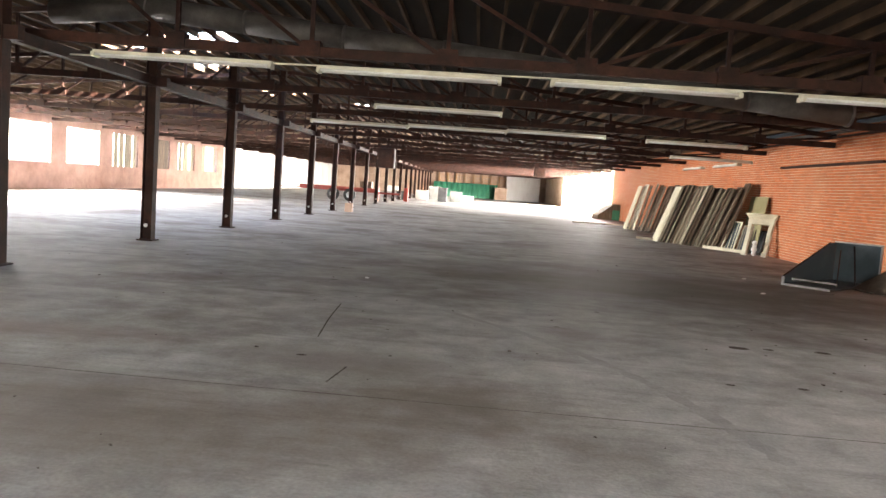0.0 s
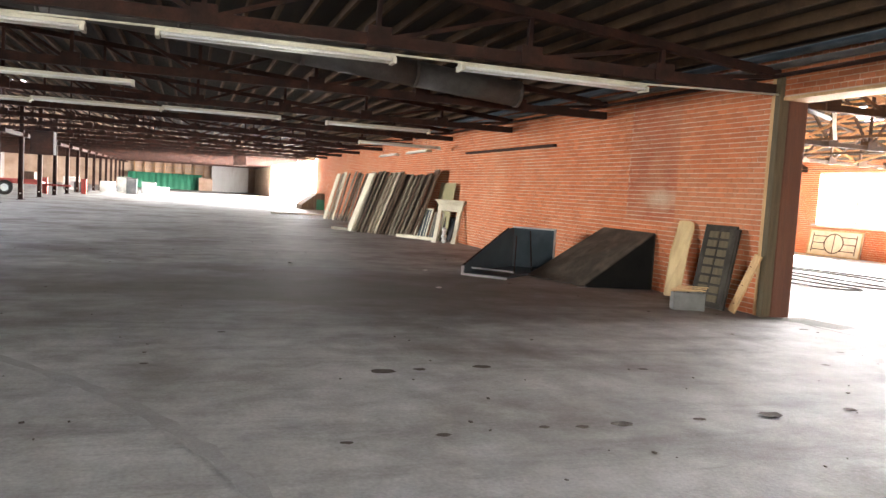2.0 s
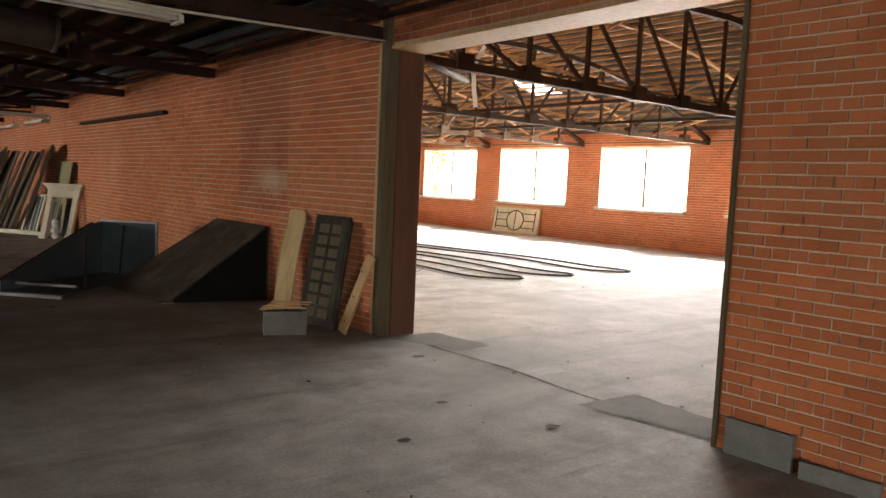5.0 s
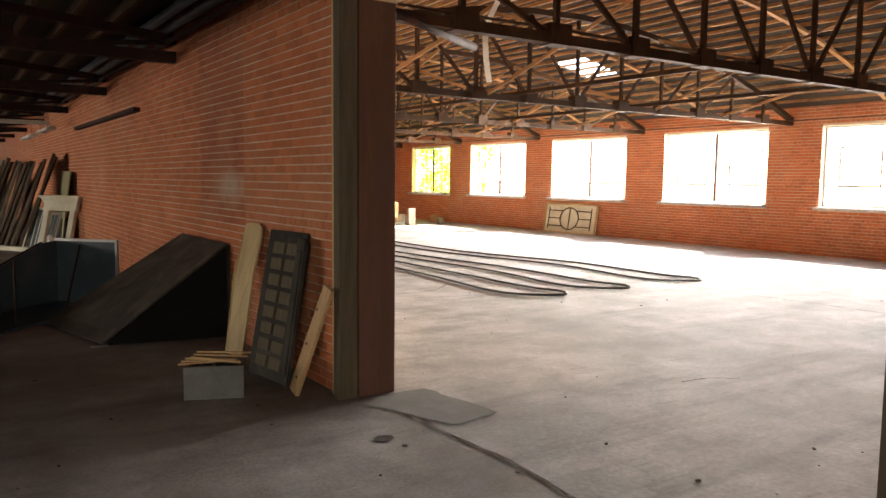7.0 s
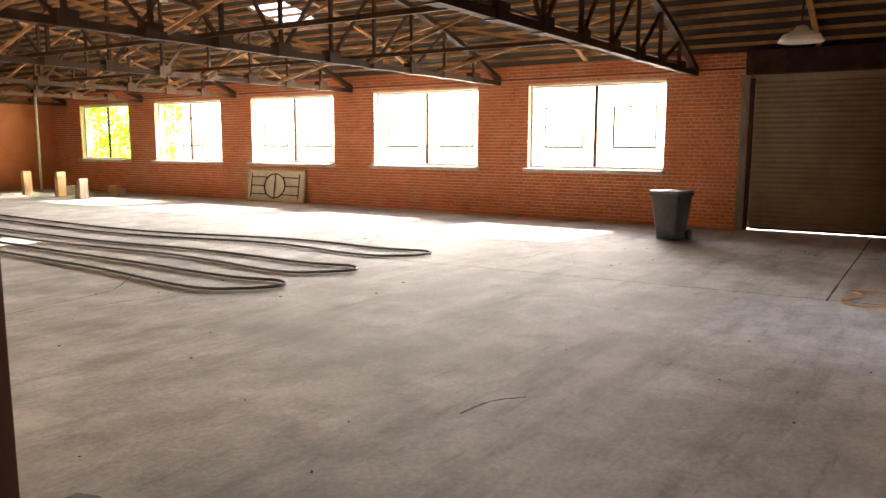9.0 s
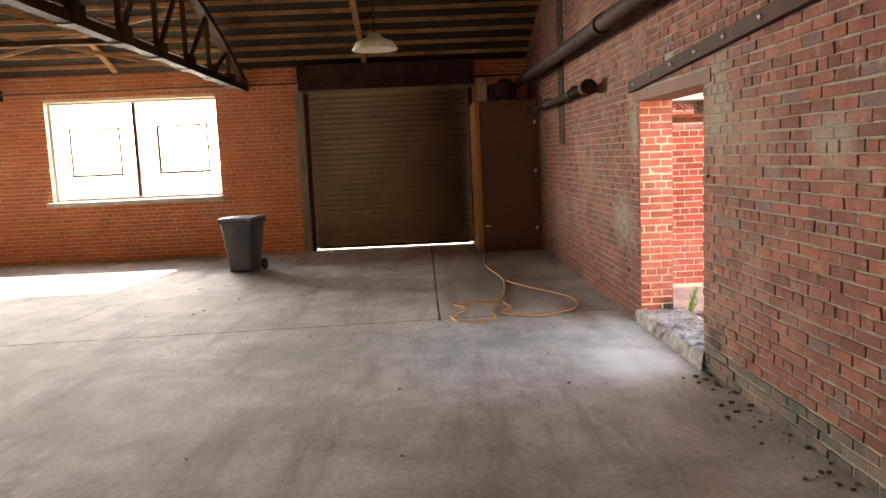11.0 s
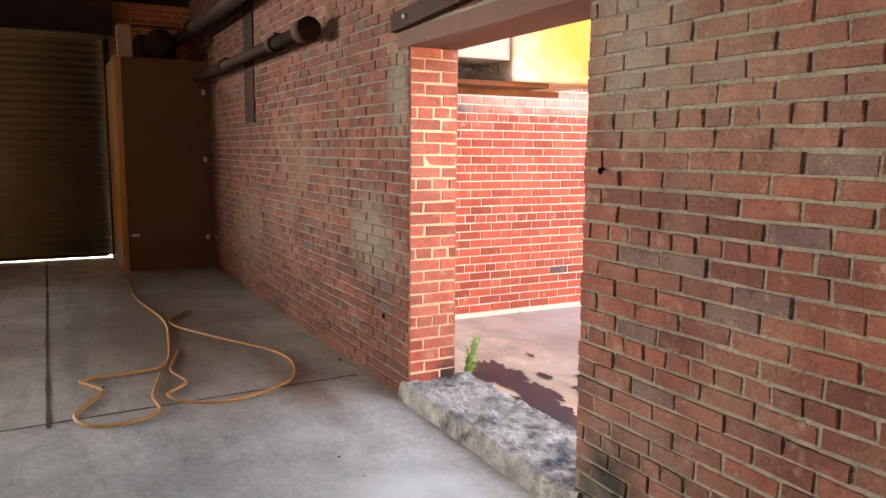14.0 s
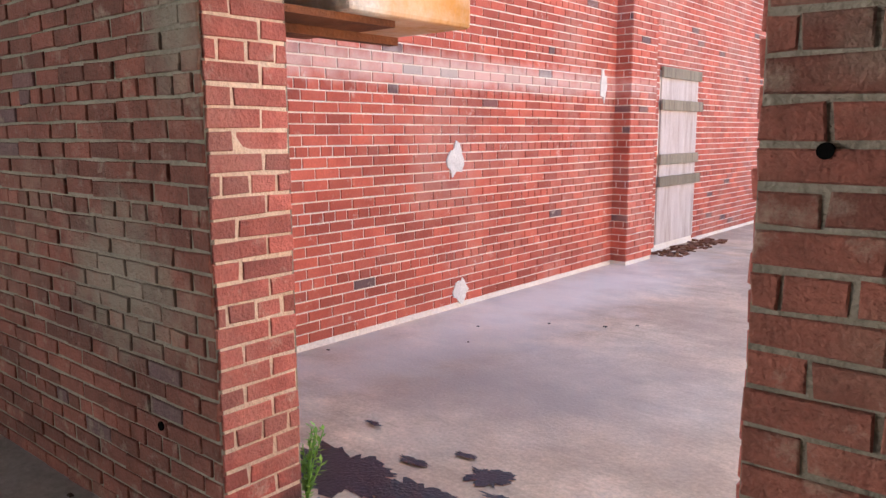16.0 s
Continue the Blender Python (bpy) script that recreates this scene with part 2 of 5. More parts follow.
# Joists catch daylight from below, so their brown is made lighter
M_TIMBER = mat("old_roof_timber", (0.30, 0.145, 0.055), (0.42, 0.22, 0.095), 3.0, 0.85, 0.3, stain=(0.05, 0.028, 0.018), stain_scale=1.2, stain_amount=0.6)
# Same timber for the bow trusses, with their shade in the colour
M_TRUSS = mat("dark_truss_timber", (0.034, 0.015, 0.007), (0.07, 0.032, 0.013), 3.0, 0.85, 0.3, stain=(0.025, 0.013, 0.008), stain_scale=1.2, stain_amount=0.6, spec=0.2)
# Roof timber darkened for the hall, its dimness put into the colour
M_JOIST = mat("shade_dark_joist", (0.06, 0.037, 0.024), (0.12, 0.075, 0.046), 2.0, 0.9, 0.3, stain=(0.17, 0.11, 0.06), stain_scale=0.6, stain_amount=0.5, spec=0.2)
M_DECK = mat("dark_roof_boards", (0.012, 0.008, 0.006), (0.028, 0.017, 0.011), 2.0, 0.9, 0.3, stretch=(6, 0.6, 1), stain=(0.06, 0.035, 0.02), stain_scale=0.7)
M_POST = mat("reddish_timber_post", (0.11, 0.045, 0.027), (0.16, 0.07, 0.04), 3.0, 0.7, 0.3, stretch=(8, 8, 0.7), fine=40, stain=(0.06, 0.028, 0.02), stain_scale=1.5)
M_PINE = mat("pale_pine", (0.50, 0.30, 0.13), (0.62, 0.41, 0.21), 3.0, 0.65, 0.2, stretch=(8, 8, 0.8), fine=30, stain=(0.36, 0.19, 0.08), stain_scale=2.5, stain_amount=0.4)
M_GREYWOOD = mat("weathered_painted_wood", (0.22, 0.185, 0.135), (0.33, 0.29, 0.22), 3.0, 0.8, 0.3, stretch=(6, 6, 0.8), stain=(0.10, 0.07, 0.05), stain_scale=2.0, vary=0.25)
M_CREAM = mat("cream_paint", (0.62, 0.58, 0.44), (0.72, 0.68, 0.55), 3.0, 0.7, 0.2, stain=(0.38, 0.32, 0.22), stain_scale=2.0)
M_BROWNDOOR = mat("brown_stained_door", (0.065, 0.042, 0.028), (0.13, 0.085, 0.055), 3.0, 0.7, 0.2, stretch=(6, 6, 0.8), stain=(0.26, 0.2, 0.14), stain_scale=2.0, vary=0.2)
M_ENAMEL = mat("yellowed_white_enamel", (0.60, 0.57, 0.46), (0.70, 0.67, 0.56), 2.0, 0.45, 0.05, stain=(0.42, 0.36, 0.24), stain_scale=3.0)
M_TUBE = mat("frosted_glass_tube", (0.78, 0.78, 0.74), (0.82, 0.82, 0.8), 3.0, 0.25, 0.0)
M_DUCT = mat("dull_galvanised_duct", (0.10, 0.09, 0.085), (0.16, 0.15, 0.14), 2.0, 0.6, 0.1, metal=0.3, mid=3.0)
M_ROLLER = mat("tan_painted_shutter", (0.175, 0.13, 0.078), (0.235, 0.178, 0.11), 1.5, 0.5, 0.1, stain=(0.13, 0.095, 0.06), stain_scale=1.2)
M_BLACKPLY = mat("black_painted_plywood", (0.022, 0.018, 0.014), (0.045, 0.037, 0.03), 2.0, 0.8, 0.2, spec=0.2, stain=(0.10, 0.085, 0.07), stain_scale=2.0, stain_amount=0.5)
M_NAVY = mat("dark_blue_sheet", (0.03, 0.045, 0.055), (0.05, 0.07, 0.085), 2.0, 0.4, 0.1, stain=(0.09, 0.10, 0.11), stain_scale=2.0)
M_ALU = mat("bare_aluminium_edge", (0.55, 0.56, 0.57), (0.68, 0.69, 0.70), 4.0, 0.35, 0.05, metal=0.85)
M_BLOCK = mat("grey_concrete_block", (0.17, 0.17, 0.16), (0.25, 0.25, 0.235), 5.0, 0.95, 0.6, fine=120)
M_BIN = mat("dark_grey_plastic", (0.035, 0.037, 0.04), (0.055, 0.057, 0.06), 3.0, 0.45, 0.05, stain=(0.12, 0.115, 0.11), stain_scale=2.0, stain_amount=0.5)
M_BLUELID = mat("blue_grey_lid", (0.10, 0.13, 0.18), (0.15, 0.18, 0.23), 3.0, 0.4, 0.05)
M_RUBBER = mat("black_rubber", (0.018, 0.017, 0.016), (0.03, 0.028, 0.026), 5.0, 0.55, 0.1)
M_CABINET = mat("brown_hardboard", (0.125, 0.058, 0.03), (0.17, 0.082, 0.044), 1.0, 0.7, 0.1, stain=(0.11, 0.06, 0.035), stain_scale=0.9)
M_ORANGEWOOD = mat("orange_varnished_pine", (0.42, 0.20, 0.07), (0.52, 0.27, 0.10), 3.0, 0.55, 0.1, stretch=(6, 6, 0.7))
M_TAN_CORD = mat("orange_extension_cord", (0.48, 0.26, 0.09), (0.56, 0.33, 0.14), 4.0, 0.6, 0.0)
M_DARK_CORD = mat("dusty_black_cord", (0.09, 0.08, 0.07), (0.15, 0.13, 0.11), 4.0, 0.7, 0.0)
M_TAR = mat("black_tar_patch", (0.015, 0.017, 0.022), (0.035, 0.04, 0.05), 5.0, 0.4, 0.4)
M_RUBBLE = mat("broken_grey_concrete", (0.22, 0.22, 0.22), (0.52, 0.50, 0.48), 7.0, 0.85, 0.8, fine=50, stain=(0.03, 0.032, 0.04), stain_scale=5.0, stain_amount=0.9, mid=9.0)
M_RUST_WHITE = mat("rusting_white_enamel", (0.78, 0.74, 0.66), (0.82, 0.79, 0.72), 2.0, 0.5, 0.1, stain=(0.50, 0.23, 0.04), stain_scale=1.3, stain_amount=1.0, mid=2.0)
stain_or_shade(M_RUST_WHITE, (15.5, 3.55, 2.25), (3, 0.5, 0.5), (0.82, 0.36, 0.03), 0.95, 3.0)
M_RUST = mat("heavy_rust", (0.16, 0.055, 0.025), (0.26, 0.10, 0.045), 6.0, 0.9, 0.5, stain=(0.05, 0.025, 0.018), stain_scale=4.0)
# The pinkish tint paints in the red brick's reflection on the pale sheet
M_PINKSHEET = mat("pale_sheet_metal", (0.52, 0.44, 0.42), (0.58, 0.50, 0.48), 2.0, 0.4, 0.05)
M_OLDPLY = mat("weathered_grey_plywood", (0.54, 0.46, 0.44), (0.66, 0.59, 0.57), 2.0, 0.85, 0.2, stretch=(5, 5, 0.7), stain=(0.28, 0.18, 0.12), stain_scale=1.5)
M_PATCHWHITE = mat("pale_filler", (0.66, 0.65, 0.63), (0.80, 0.79, 0.77), 8.0, 0.95, 0.5)
M_RED = mat("red_trailer_paint", (0.30, 0.035, 0.03), (0.38, 0.06, 0.045), 3.0, 0.5, 0.1, stain=(0.16, 0.05, 0.03), stain_scale=3.0)
M_GREEN = mat("green_tarpaulin", (0.03, 0.17, 0.10), (0.05, 0.24, 0.14), 1.5, 0.6, 0.1, stretch=(3, 3, 0.4))
M_LEAF = mat("sunlit_ivy_leaf", (0.12, 0.26, 0.02), (0.22, 0.40, 0.04), 6.0, 0.6, 0.0, vary=0.3)
leaf_nodes, leaf_links = M_LEAF.node_tree.nodes, M_LEAF.node_tree.links
thin = leaf_nodes.new("ShaderNodeBsdfTranslucent")
thin.inputs["Color"].default_value = (0.30, 0.58, 0.03, 1)
blend = leaf_nodes.new("ShaderNodeMixShader")
blend.inputs[0].default_value = 0.55
leaf_links.new(leaf_nodes["Principled BSDF"].outputs[0], blend.inputs[1])
leaf_links.new(thin.outputs[0], blend.inputs[2])
leaf_links.new(blend.outputs[0], leaf_nodes["Material Output"].inputs["Surface"])
M_HOLE = mat("black_hollow", (0.004, 0.004, 0.004), (0.007, 0.006, 0.006), 5.0, 1.0, 0.0, spec=0.0)
M_DIRT = mat("brown_dirt", (0.06, 0.045, 0.035), (0.11, 0.085, 0.065), 10.0, 0.95, 0.6)
M_GRASS = mat("dry_ground", (0.16, 0.16, 0.08), (0.26, 0.24, 0.15), 0.4, 0.95, 0.3, stain=(0.10, 0.13, 0.05), stain_scale=0.15)
M_FARWALL = mat("tan_board_wall", (0.42, 0.28, 0.20), (0.52, 0.38, 0.29), 1.0, 0.85, 0.1, stain=(0.25, 0.15, 0.10), stain_scale=0.7)
M_YELLOWPLY = mat("aged_yellow_plywood", (0.50, 0.36, 0.17), (0.60, 0.45, 0.24), 2.0, 0.7, 0.15, stretch=(3, 3, 0.5), stain=(0.34, 0.22, 0.10), stain_scale=1.6)
M_GLASSFROST = mat("chalky_window_frame", (0.50, 0.50, 0.48), (0.62, 0.62, 0.60), 4.0, 0.6, 0.1, stain=(0.25, 0.18, 0.13), stain_scale=4.0)


# ---- mesh helpers ----


def cuboid(bm, x0, x1, y0, y1, z0, z1, m=None, bevel=0.0):
    v = [bm.verts.new((x, y, z)) for x in (x0, x1) for y in (y0, y1) for z in (z0, z1)]
    if m is not None:
        for q in v:
            q.co = m @ q.co
    fs = [bm.faces.new([v[i] for i in f]) for f in ((0, 1, 3, 2), (4, 6, 7, 5), (0, 4, 5, 1), (2, 3, 7, 6), (0, 2, 6, 4), (1, 5, 7, 3))]
    if bevel:
        edges = list({e for f in fs for e in f.edges})
        bmesh.ops.bevel(bm, geom=edges, offset=bevel, segments=2, affect="EDGES", profile=0.5)


def beam(bm, a, b, w, h, up=(0, 0, 1), bevel=0.0):
    """A bar from a to b, w wide and h deep."""
    a, b = Vector(a), Vector(b)
    d = (b - a).normalized()
    s = d.cross(Vector(up)).normalized()
    u = s.cross(d)
    m = Matrix((s, d, u)).transposed().to_4x4()
    m.translation = a
    cuboid(bm, -w / 2, w / 2, 0, (b - a).length, -h / 2, h / 2, m, bevel)


def tube(bm, pts, r, sides=10, closed=False):
    """A round pipe along points."""
    pts = [Vector(p) for p in pts]
    rings = []
    prev = None
    for i, p in enumerate(pts):
        d = (pts[min(i + 1, len(pts) - 1)] - pts[max(i - 1, 0)]).normalized()
        ref = Vector((0, 0, 1)) if abs(d.z) < 0.9 else Vector((1, 0, 0))
        s = d.cross(ref).normalized()
        u = s.cross(d)
        rings.append([bm.verts.new(p + (s * math.cos(a) + u * math.sin(a)) * r) for a in [2 * math.pi * k / sides for k in range(sides)]])
    for p, q in zip(rings, rings[1:]):
        for k in range(sides):
            f = bm.faces.new((p[k], p[(k + 1) % sides], q[(k + 1) % sides], q[k]))
            f.smooth = True
    bm.faces.new(rings[0][::-1])
    bm.faces.new(rings[-1])


def smooth_path(pts, steps=8):
    """Catmull-Rom points through pts."""
    p = [Vector(q) for q in pts]
    p = [2 * p[0] - p[1]] + p + [2 * p[-1] - p[-2]]
    out = []
    for i in range(1, len(p) - 2):
        a, b, c, d = p[i - 1:i + 3]
        for k in range(steps):
            t = k / steps
            out.append(0.5 * (2 * b + (c - a) * t + (2 * a - 5 * b + 4 * c - d) * t * t + (3 * b - a - 3 * c + d) * t ** 3))
    return out + [p[-2]]


def lathe(bm, prof, sides=20, m=None):
    """Turn (radius, height) rows round the z axis."""
    rings = []
    for r, z in prof:
        rings.append([bm.verts.new((r * math.cos(2 * math.pi * k / sides), r * math.sin(2 * math.pi * k / sides), z)) for k in range(sides)])
    if m is not None:
        for ring in rings:
            for v in ring:
                v.co = m @ v.co
    for p, q in zip(rings, rings[1:]):
        for k in range(sides):
            bm.faces.new((p[k], p[(k + 1) % sides], q[(k + 1) % sides], q[k])).smooth = True
    bm.faces.new(rings[0][::-1])
    bm.faces.new(rings[-1])


def part(name, bm, material, parent=None, label=""):
    bmesh.ops.recalc_face_normals(bm, faces=bm.faces)
    me = bpy.data.meshes.new(name)
    bm.to_mesh(me)
    bm.free()
    me.materials.append(material)
    ob = new(name, me)
    if parent is not None:
        ob.parent = parent
    return tagged(ob, label)


def solid(name, boxes, material, parent=None, label="", m=None, bevel=0.0):
    bm = bmesh.new()
    for b in boxes:
        cuboid(bm, *b, m=m, bevel=bevel)
    return part(name, bm, material, parent, label)


def thing(name, label, category, m=None, group="", kind=""):
    ob = new(name)
    ob.empty_display_size = 0.2
    if m is not None:
        ob.matrix_basis = m
    return tagged(ob, label, category, group, kind)


def structure(ob, label="", category=""):
    return tagged(ob, label, category, kind="structure")


# ---- large structure ----
PX0, PX1 = 8.22, 8.60          # partition between hall and side room
EX = 22.13                     # window wall's inner face
SY1, SY0 = 4.87, 4.56          # wall to the yard
WX = -18.9                     # hall's far side wall
HALL_S, HALL_N = -8.0, 96.0
ROOM_N = 32.6
YARD_Z = -0.09


def wall_boxes(axis, c0, c1, a0, a1, z0, z1, holes):
    """Boxes of a wall that runs along axis from a0 to a1, with holes (a, a, z, z) right through it."""
    out = []

    def put(p, q, za, zb):
        if q - p > 1e-4 and zb - za > 1e-4:
            out.append((p, q, c0, c1, za, zb) if axis == "x" else (c0, c1, p, q, za, zb))
    at = a0
    for h0, h1, ha, hb in sorted(holes):
        put(at, h0, z0, z1)
        put(h0, h1, z0, ha)
        put(h0, h1, hb, z1)
        at = h1
    put(at, a1, z0, z1)
    return out


structure(solid("floor_hall", [(WX - 0.3, 8.42, HALL_S, HALL_N, -0.25, 0.0)], M_CONCRETE), "worn stained grey concrete floor of the hall", "floor")
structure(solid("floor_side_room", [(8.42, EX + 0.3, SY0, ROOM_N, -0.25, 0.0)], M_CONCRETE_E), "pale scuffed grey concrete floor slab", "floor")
structure(solid("floor_yard", [(PX1, 17.4, -18, SY0, -0.3, YARD_Z)], M_YARD), "weathered concrete of the yard, a bright streak painted in", "floor")
structure(solid("ground", [(-900, 900, -900, 900, -0.6, -0.32)], M_GRASS), "open dry ground around the building", "ground")

PART_HOLES = [(5.5, 9.3, 0.0, 2.92), (48.0, 76.0, 0.0, 3.05)]
EAST_HOLES = [(a, b, 1.1, 2.88) for a, b in WINDOWS] + [(5.9, 8.9, 0.0, 2.92)]
SOUTH_HOLES = [(13.6, 15.18, 0.05, 2.04)]
wall_partition = structure(solid("wall_partition", wall_boxes("y", PX0, PX1, HALL_S, HALL_N, 0.0, 3.56, PART_HOLES), M_MORTAR), "orange-red brick partition wall with a wide opening", "wall")
wall_east = structure(solid("wall_east", wall_boxes("y", EX, EX + 0.34, SY0, ROOM_N, 0.0, 3.5, EAST_HOLES), M_MORTAR), "orange brick wall with large steel windows", "wall")
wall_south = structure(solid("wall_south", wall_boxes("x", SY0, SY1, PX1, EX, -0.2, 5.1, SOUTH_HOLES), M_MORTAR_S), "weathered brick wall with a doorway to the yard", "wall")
wall_yard = structure(solid("wall_yard", [(17.257, 17.6, -6.9, SY0, -0.3, 3.6), (17.06, 17.257, -2.35, -1.70, -0.3, 3.6), (17.257, 17.6, -18, -6.9, -0.3, 3.6)], M_MORTAR_C), "bright red brick yard wall with pale mortar", "wall")
structure(solid("wall_yard_end", [(PX1, 17.6, -18.3, -18, -0.3, 4.0)], M_MORTAR_C), "plain wall that closes the yard", "wall")
structure(solid("wall_side_north", [(PX1, EX + 0.34, ROOM_N, ROOM_N + 0.3, -0.2, 5.1)], M_BRICK), "dark brick end wall of the side room", "wall")
WEST_HOLES = [(a, a + 2.9, 1.13, 2.82) for a in (19.9, 24.05, 28.2, 32.35, 36.5, 40.7, 44.6, 48.8)]
structure(solid("wall_west", wall_boxes("y", WX - 0.3, WX, HALL_S, 53.0, 0.0, 3.55, WEST_HOLES), M_PLASTER), "faded pink rendered wall with bright windows", "wall")
structure(solid("wall_west_sheeted", [(WX - 0.3, WX, 53.0, HALL_N, 0.0, 3.55)], M_WHITE), "streaked dirty white sheeted wall", "wall")
structure(solid("wall_far", [(WX - 0.3, PX1, HALL_N, HALL_N + 0.3, -0.2, 5.1)], M_FARWALL), "tan boarded end wall of the hall", "wall")
# Out of view; its opening is invented to let the fill light in
structure(solid("wall_hall_south", wall_boxes("x", HALL_S - 0.3, HALL_S, WX - 0.3, PX1, -0.2, 5.1, [(-5.5, 1.5, 0.0, 2.7)]), M_PLASTER), "plain unseen end wall with an opening added for light", "wall")

# ---- roofs ----
RIDGE_X, RIDGE_Z, EAVE_Z = -6.3, 4.55, 3.30
BOW_MID, BOW_HALF = (PX1 + EX) / 2, (EX - PX1) / 2


def hall_roof_z(x):
    span = (PX0 - RIDGE_X) if x > RIDGE_X else (RIDGE_X - WX)
    return RIDGE_Z - (RIDGE_Z - EAVE_Z) * abs(x - RIDGE_X) / span


def bow_z(x):
    return 3.12 + 1.45 * (1 - ((x - BOW_MID) / BOW_HALF) ** 2)


def deck_strips(bm, x0, x1, step, zf, y0, y1, holes, thick=0.05):
    """Roof boards in strips along y, broken where the roof has holes (x, x, y, y)."""
    x = x0
    while x < x1 - 1e-6:
        xe = min(x + step, x1)
        runs = [(y0, y1)]
        for hx0, hx1, hy0, hy1 in holes:
            if xe > hx0 and x < hx1:
                runs = [r for a, b in runs for r in ((a, min(b, hy0)), (max(a, hy1), b)) if r[1] - r[0] > 0.01]
        for a, b in runs:
            beam(bm, ((x + xe) / 2, a, (zf(x) + zf(xe)) / 2), ((x + xe) / 2, b, (zf(x) + zf(xe)) / 2 + 0.0), step * 1.04, thick, up=(-(zf(xe) - zf(x)) / (xe - x), 0, 1))
        x = xe


HALL_HOLES = [(-9.4, -6.9, 17.6, 19.6), (-8.6, -7.2, 27.5, 29.0), (-9.0, -8.2, 21.8, 22.6), (-5.6, -5.0, 33.0, 34.0)]
bm = bmesh.new()
deck_strips(bm, WX - 0.3, PX1 - 0.18, 0.62, lambda x: hall_roof_z(x) + 0.23, HALL_S - 0.3, HALL_N, HALL_HOLES)
structure(part("ceiling_hall", bm, M_DECK), "dark boarded roof over steel trusses", "ceiling")
bm = bmesh.new()
ROOM_HOLES = [(18.7, 19.6, 17.3, 18.4)]
deck_strips(bm, PX1 - 0.18, EX + 0.5, 0.45, lambda x: bow_z(x) + 0.24, SY0, ROOM_N + 0.2, ROOM_HOLES)
structure(part("ceiling_side_room", bm, M_DECK), "brown boarded bow roof with gaps of daylight", "ceiling")

for k in range(64):
    x = WX + 0.3 + 0.43 * k
    if x > PX0 - 0.1:
        break
    bm = bmesh.new()
    beam(bm, (x, HALL_S, hall_roof_z(x) + 0.145), (x, HALL_N, hall_roof_z(x) + 0.145), 0.05, 0.12)
    structure(part("roof_joist", bm, M_JOIST), "long dark roof joist", "joist")
for k in range(40):
    x = PX1 + 0.25 + 0.35 * k
    if x > EX - 0.05:
        break
    bm = bmesh.new()
    beam(bm, (x, SY1, bow_z(x) + 0.185), (x, ROOM_N, bow_z(x) + 0.185), 0.045, 0.06)
    structure(part("roof_joist", bm, M_TIMBER), "brown roof joist, lightened for the daylight it catches", "joist")


def steel_truss(name, label, x0, x1, zb, ztop, bays, y, mat_chord, chord_h=0.13, group="roof trusses"):
    """A flat-bottomed truss along x with a top chord that follows ztop(x), posts and diagonals."""
    th = thing(name, label, "truss", pose(x0, y, zb), group, "structure")
    inv = th.matrix_basis.inverted()

    def seg(nm, a, b, w, h):
        q = bmesh.new()
        beam(q, inv @ Vector(a), inv @ Vector(b), w, h)
        part(nm, q, mat_chord, th)
    seg("bottom_chord", (x0, y, zb), (x1, y, zb), 0.12, chord_h)
    xs = [x0 + (x1 - x0) * i / bays for i in range(bays + 1)]
    q = bmesh.new()
    for a, b in zip(xs, xs[1:]):
        beam(q, inv @ Vector((a, y, ztop(a) - 0.07)), inv @ Vector((b, y, ztop(b) - 0.07)), 0.12, 0.10)
    part("top_chord", q, mat_chord, th)
    for i in range(1, bays):
        x = xs[i]
        if ztop(x) - zb > 0.3:
            seg("web_post", (x, y, zb), (x, y + 0.001, ztop(x) - 0.1), 0.055, 0.055)
            q = bmesh.new()
            cuboid(q, x - x0 - 0.13, x - x0 + 0.13, -0.09, 0.09, -0.06, 0.14)
            part("gusset_plate", q, mat_chord, th)
    for i in range(bays):
        a, b = xs[i], xs[i + 1]
        if i < bays // 2:
            a, b = b, a
        if ztop(b) - zb > 0.25 or ztop(a) - zb > 0.25:
            seg("web_diagonal", (a, y, zb), (b, y, ztop(b) - 0.1), 0.045, 0.05)
    return th


first = steel_truss("roof_truss", "rust-brown steel truss between column and brick wall", RIDGE_X, PX0, 3.02, hall_roof_z, 8, 9.35 - 2 * 4.36, M_STEEL)
west = steel_truss("roof_truss", "rust-brown steel truss over the far bay", WX, RIDGE_X, 3.02, hall_roof_z, 8, 9.35 - 2 * 4.36, M_STEEL)
for k in range(-1, 20):
    y = 9.35 + 4.36 * k
    if y < HALL_N - 1:
        copy_thing(first, pose(RIDGE_X, y, 3.02))
        copy_thing(west, pose(WX, y, 3.02))
bow = steel_truss("bow_truss", "brown bow truss spanning to the window wall", PX1, EX, 2.98, bow_z, 12, 9.95, M_TRUSS, 0.10)
for k in range(1, 6):
    copy_thing(bow, pose(PX1, 9.95 + 4.35 * k, 2.98))

for k in range(11):
    y = 9.95 - 2.17 + 2.175 * k
    if k % 2 == 1:
        continue
    bm = bmesh.new()
    x = PX1 + 0.1
    while x < EX - 0.4:
        beam(bm, (x, y, bow_z(x) + 0.13), (x + 0.455, y, bow_z(x + 0.455) + 0.13), 0.09, 0.05)
        x += 0.455
    structure(part("roof_bridging", bm, M_TIMBER), "pale timber bridging strip across the joists", "bridging")
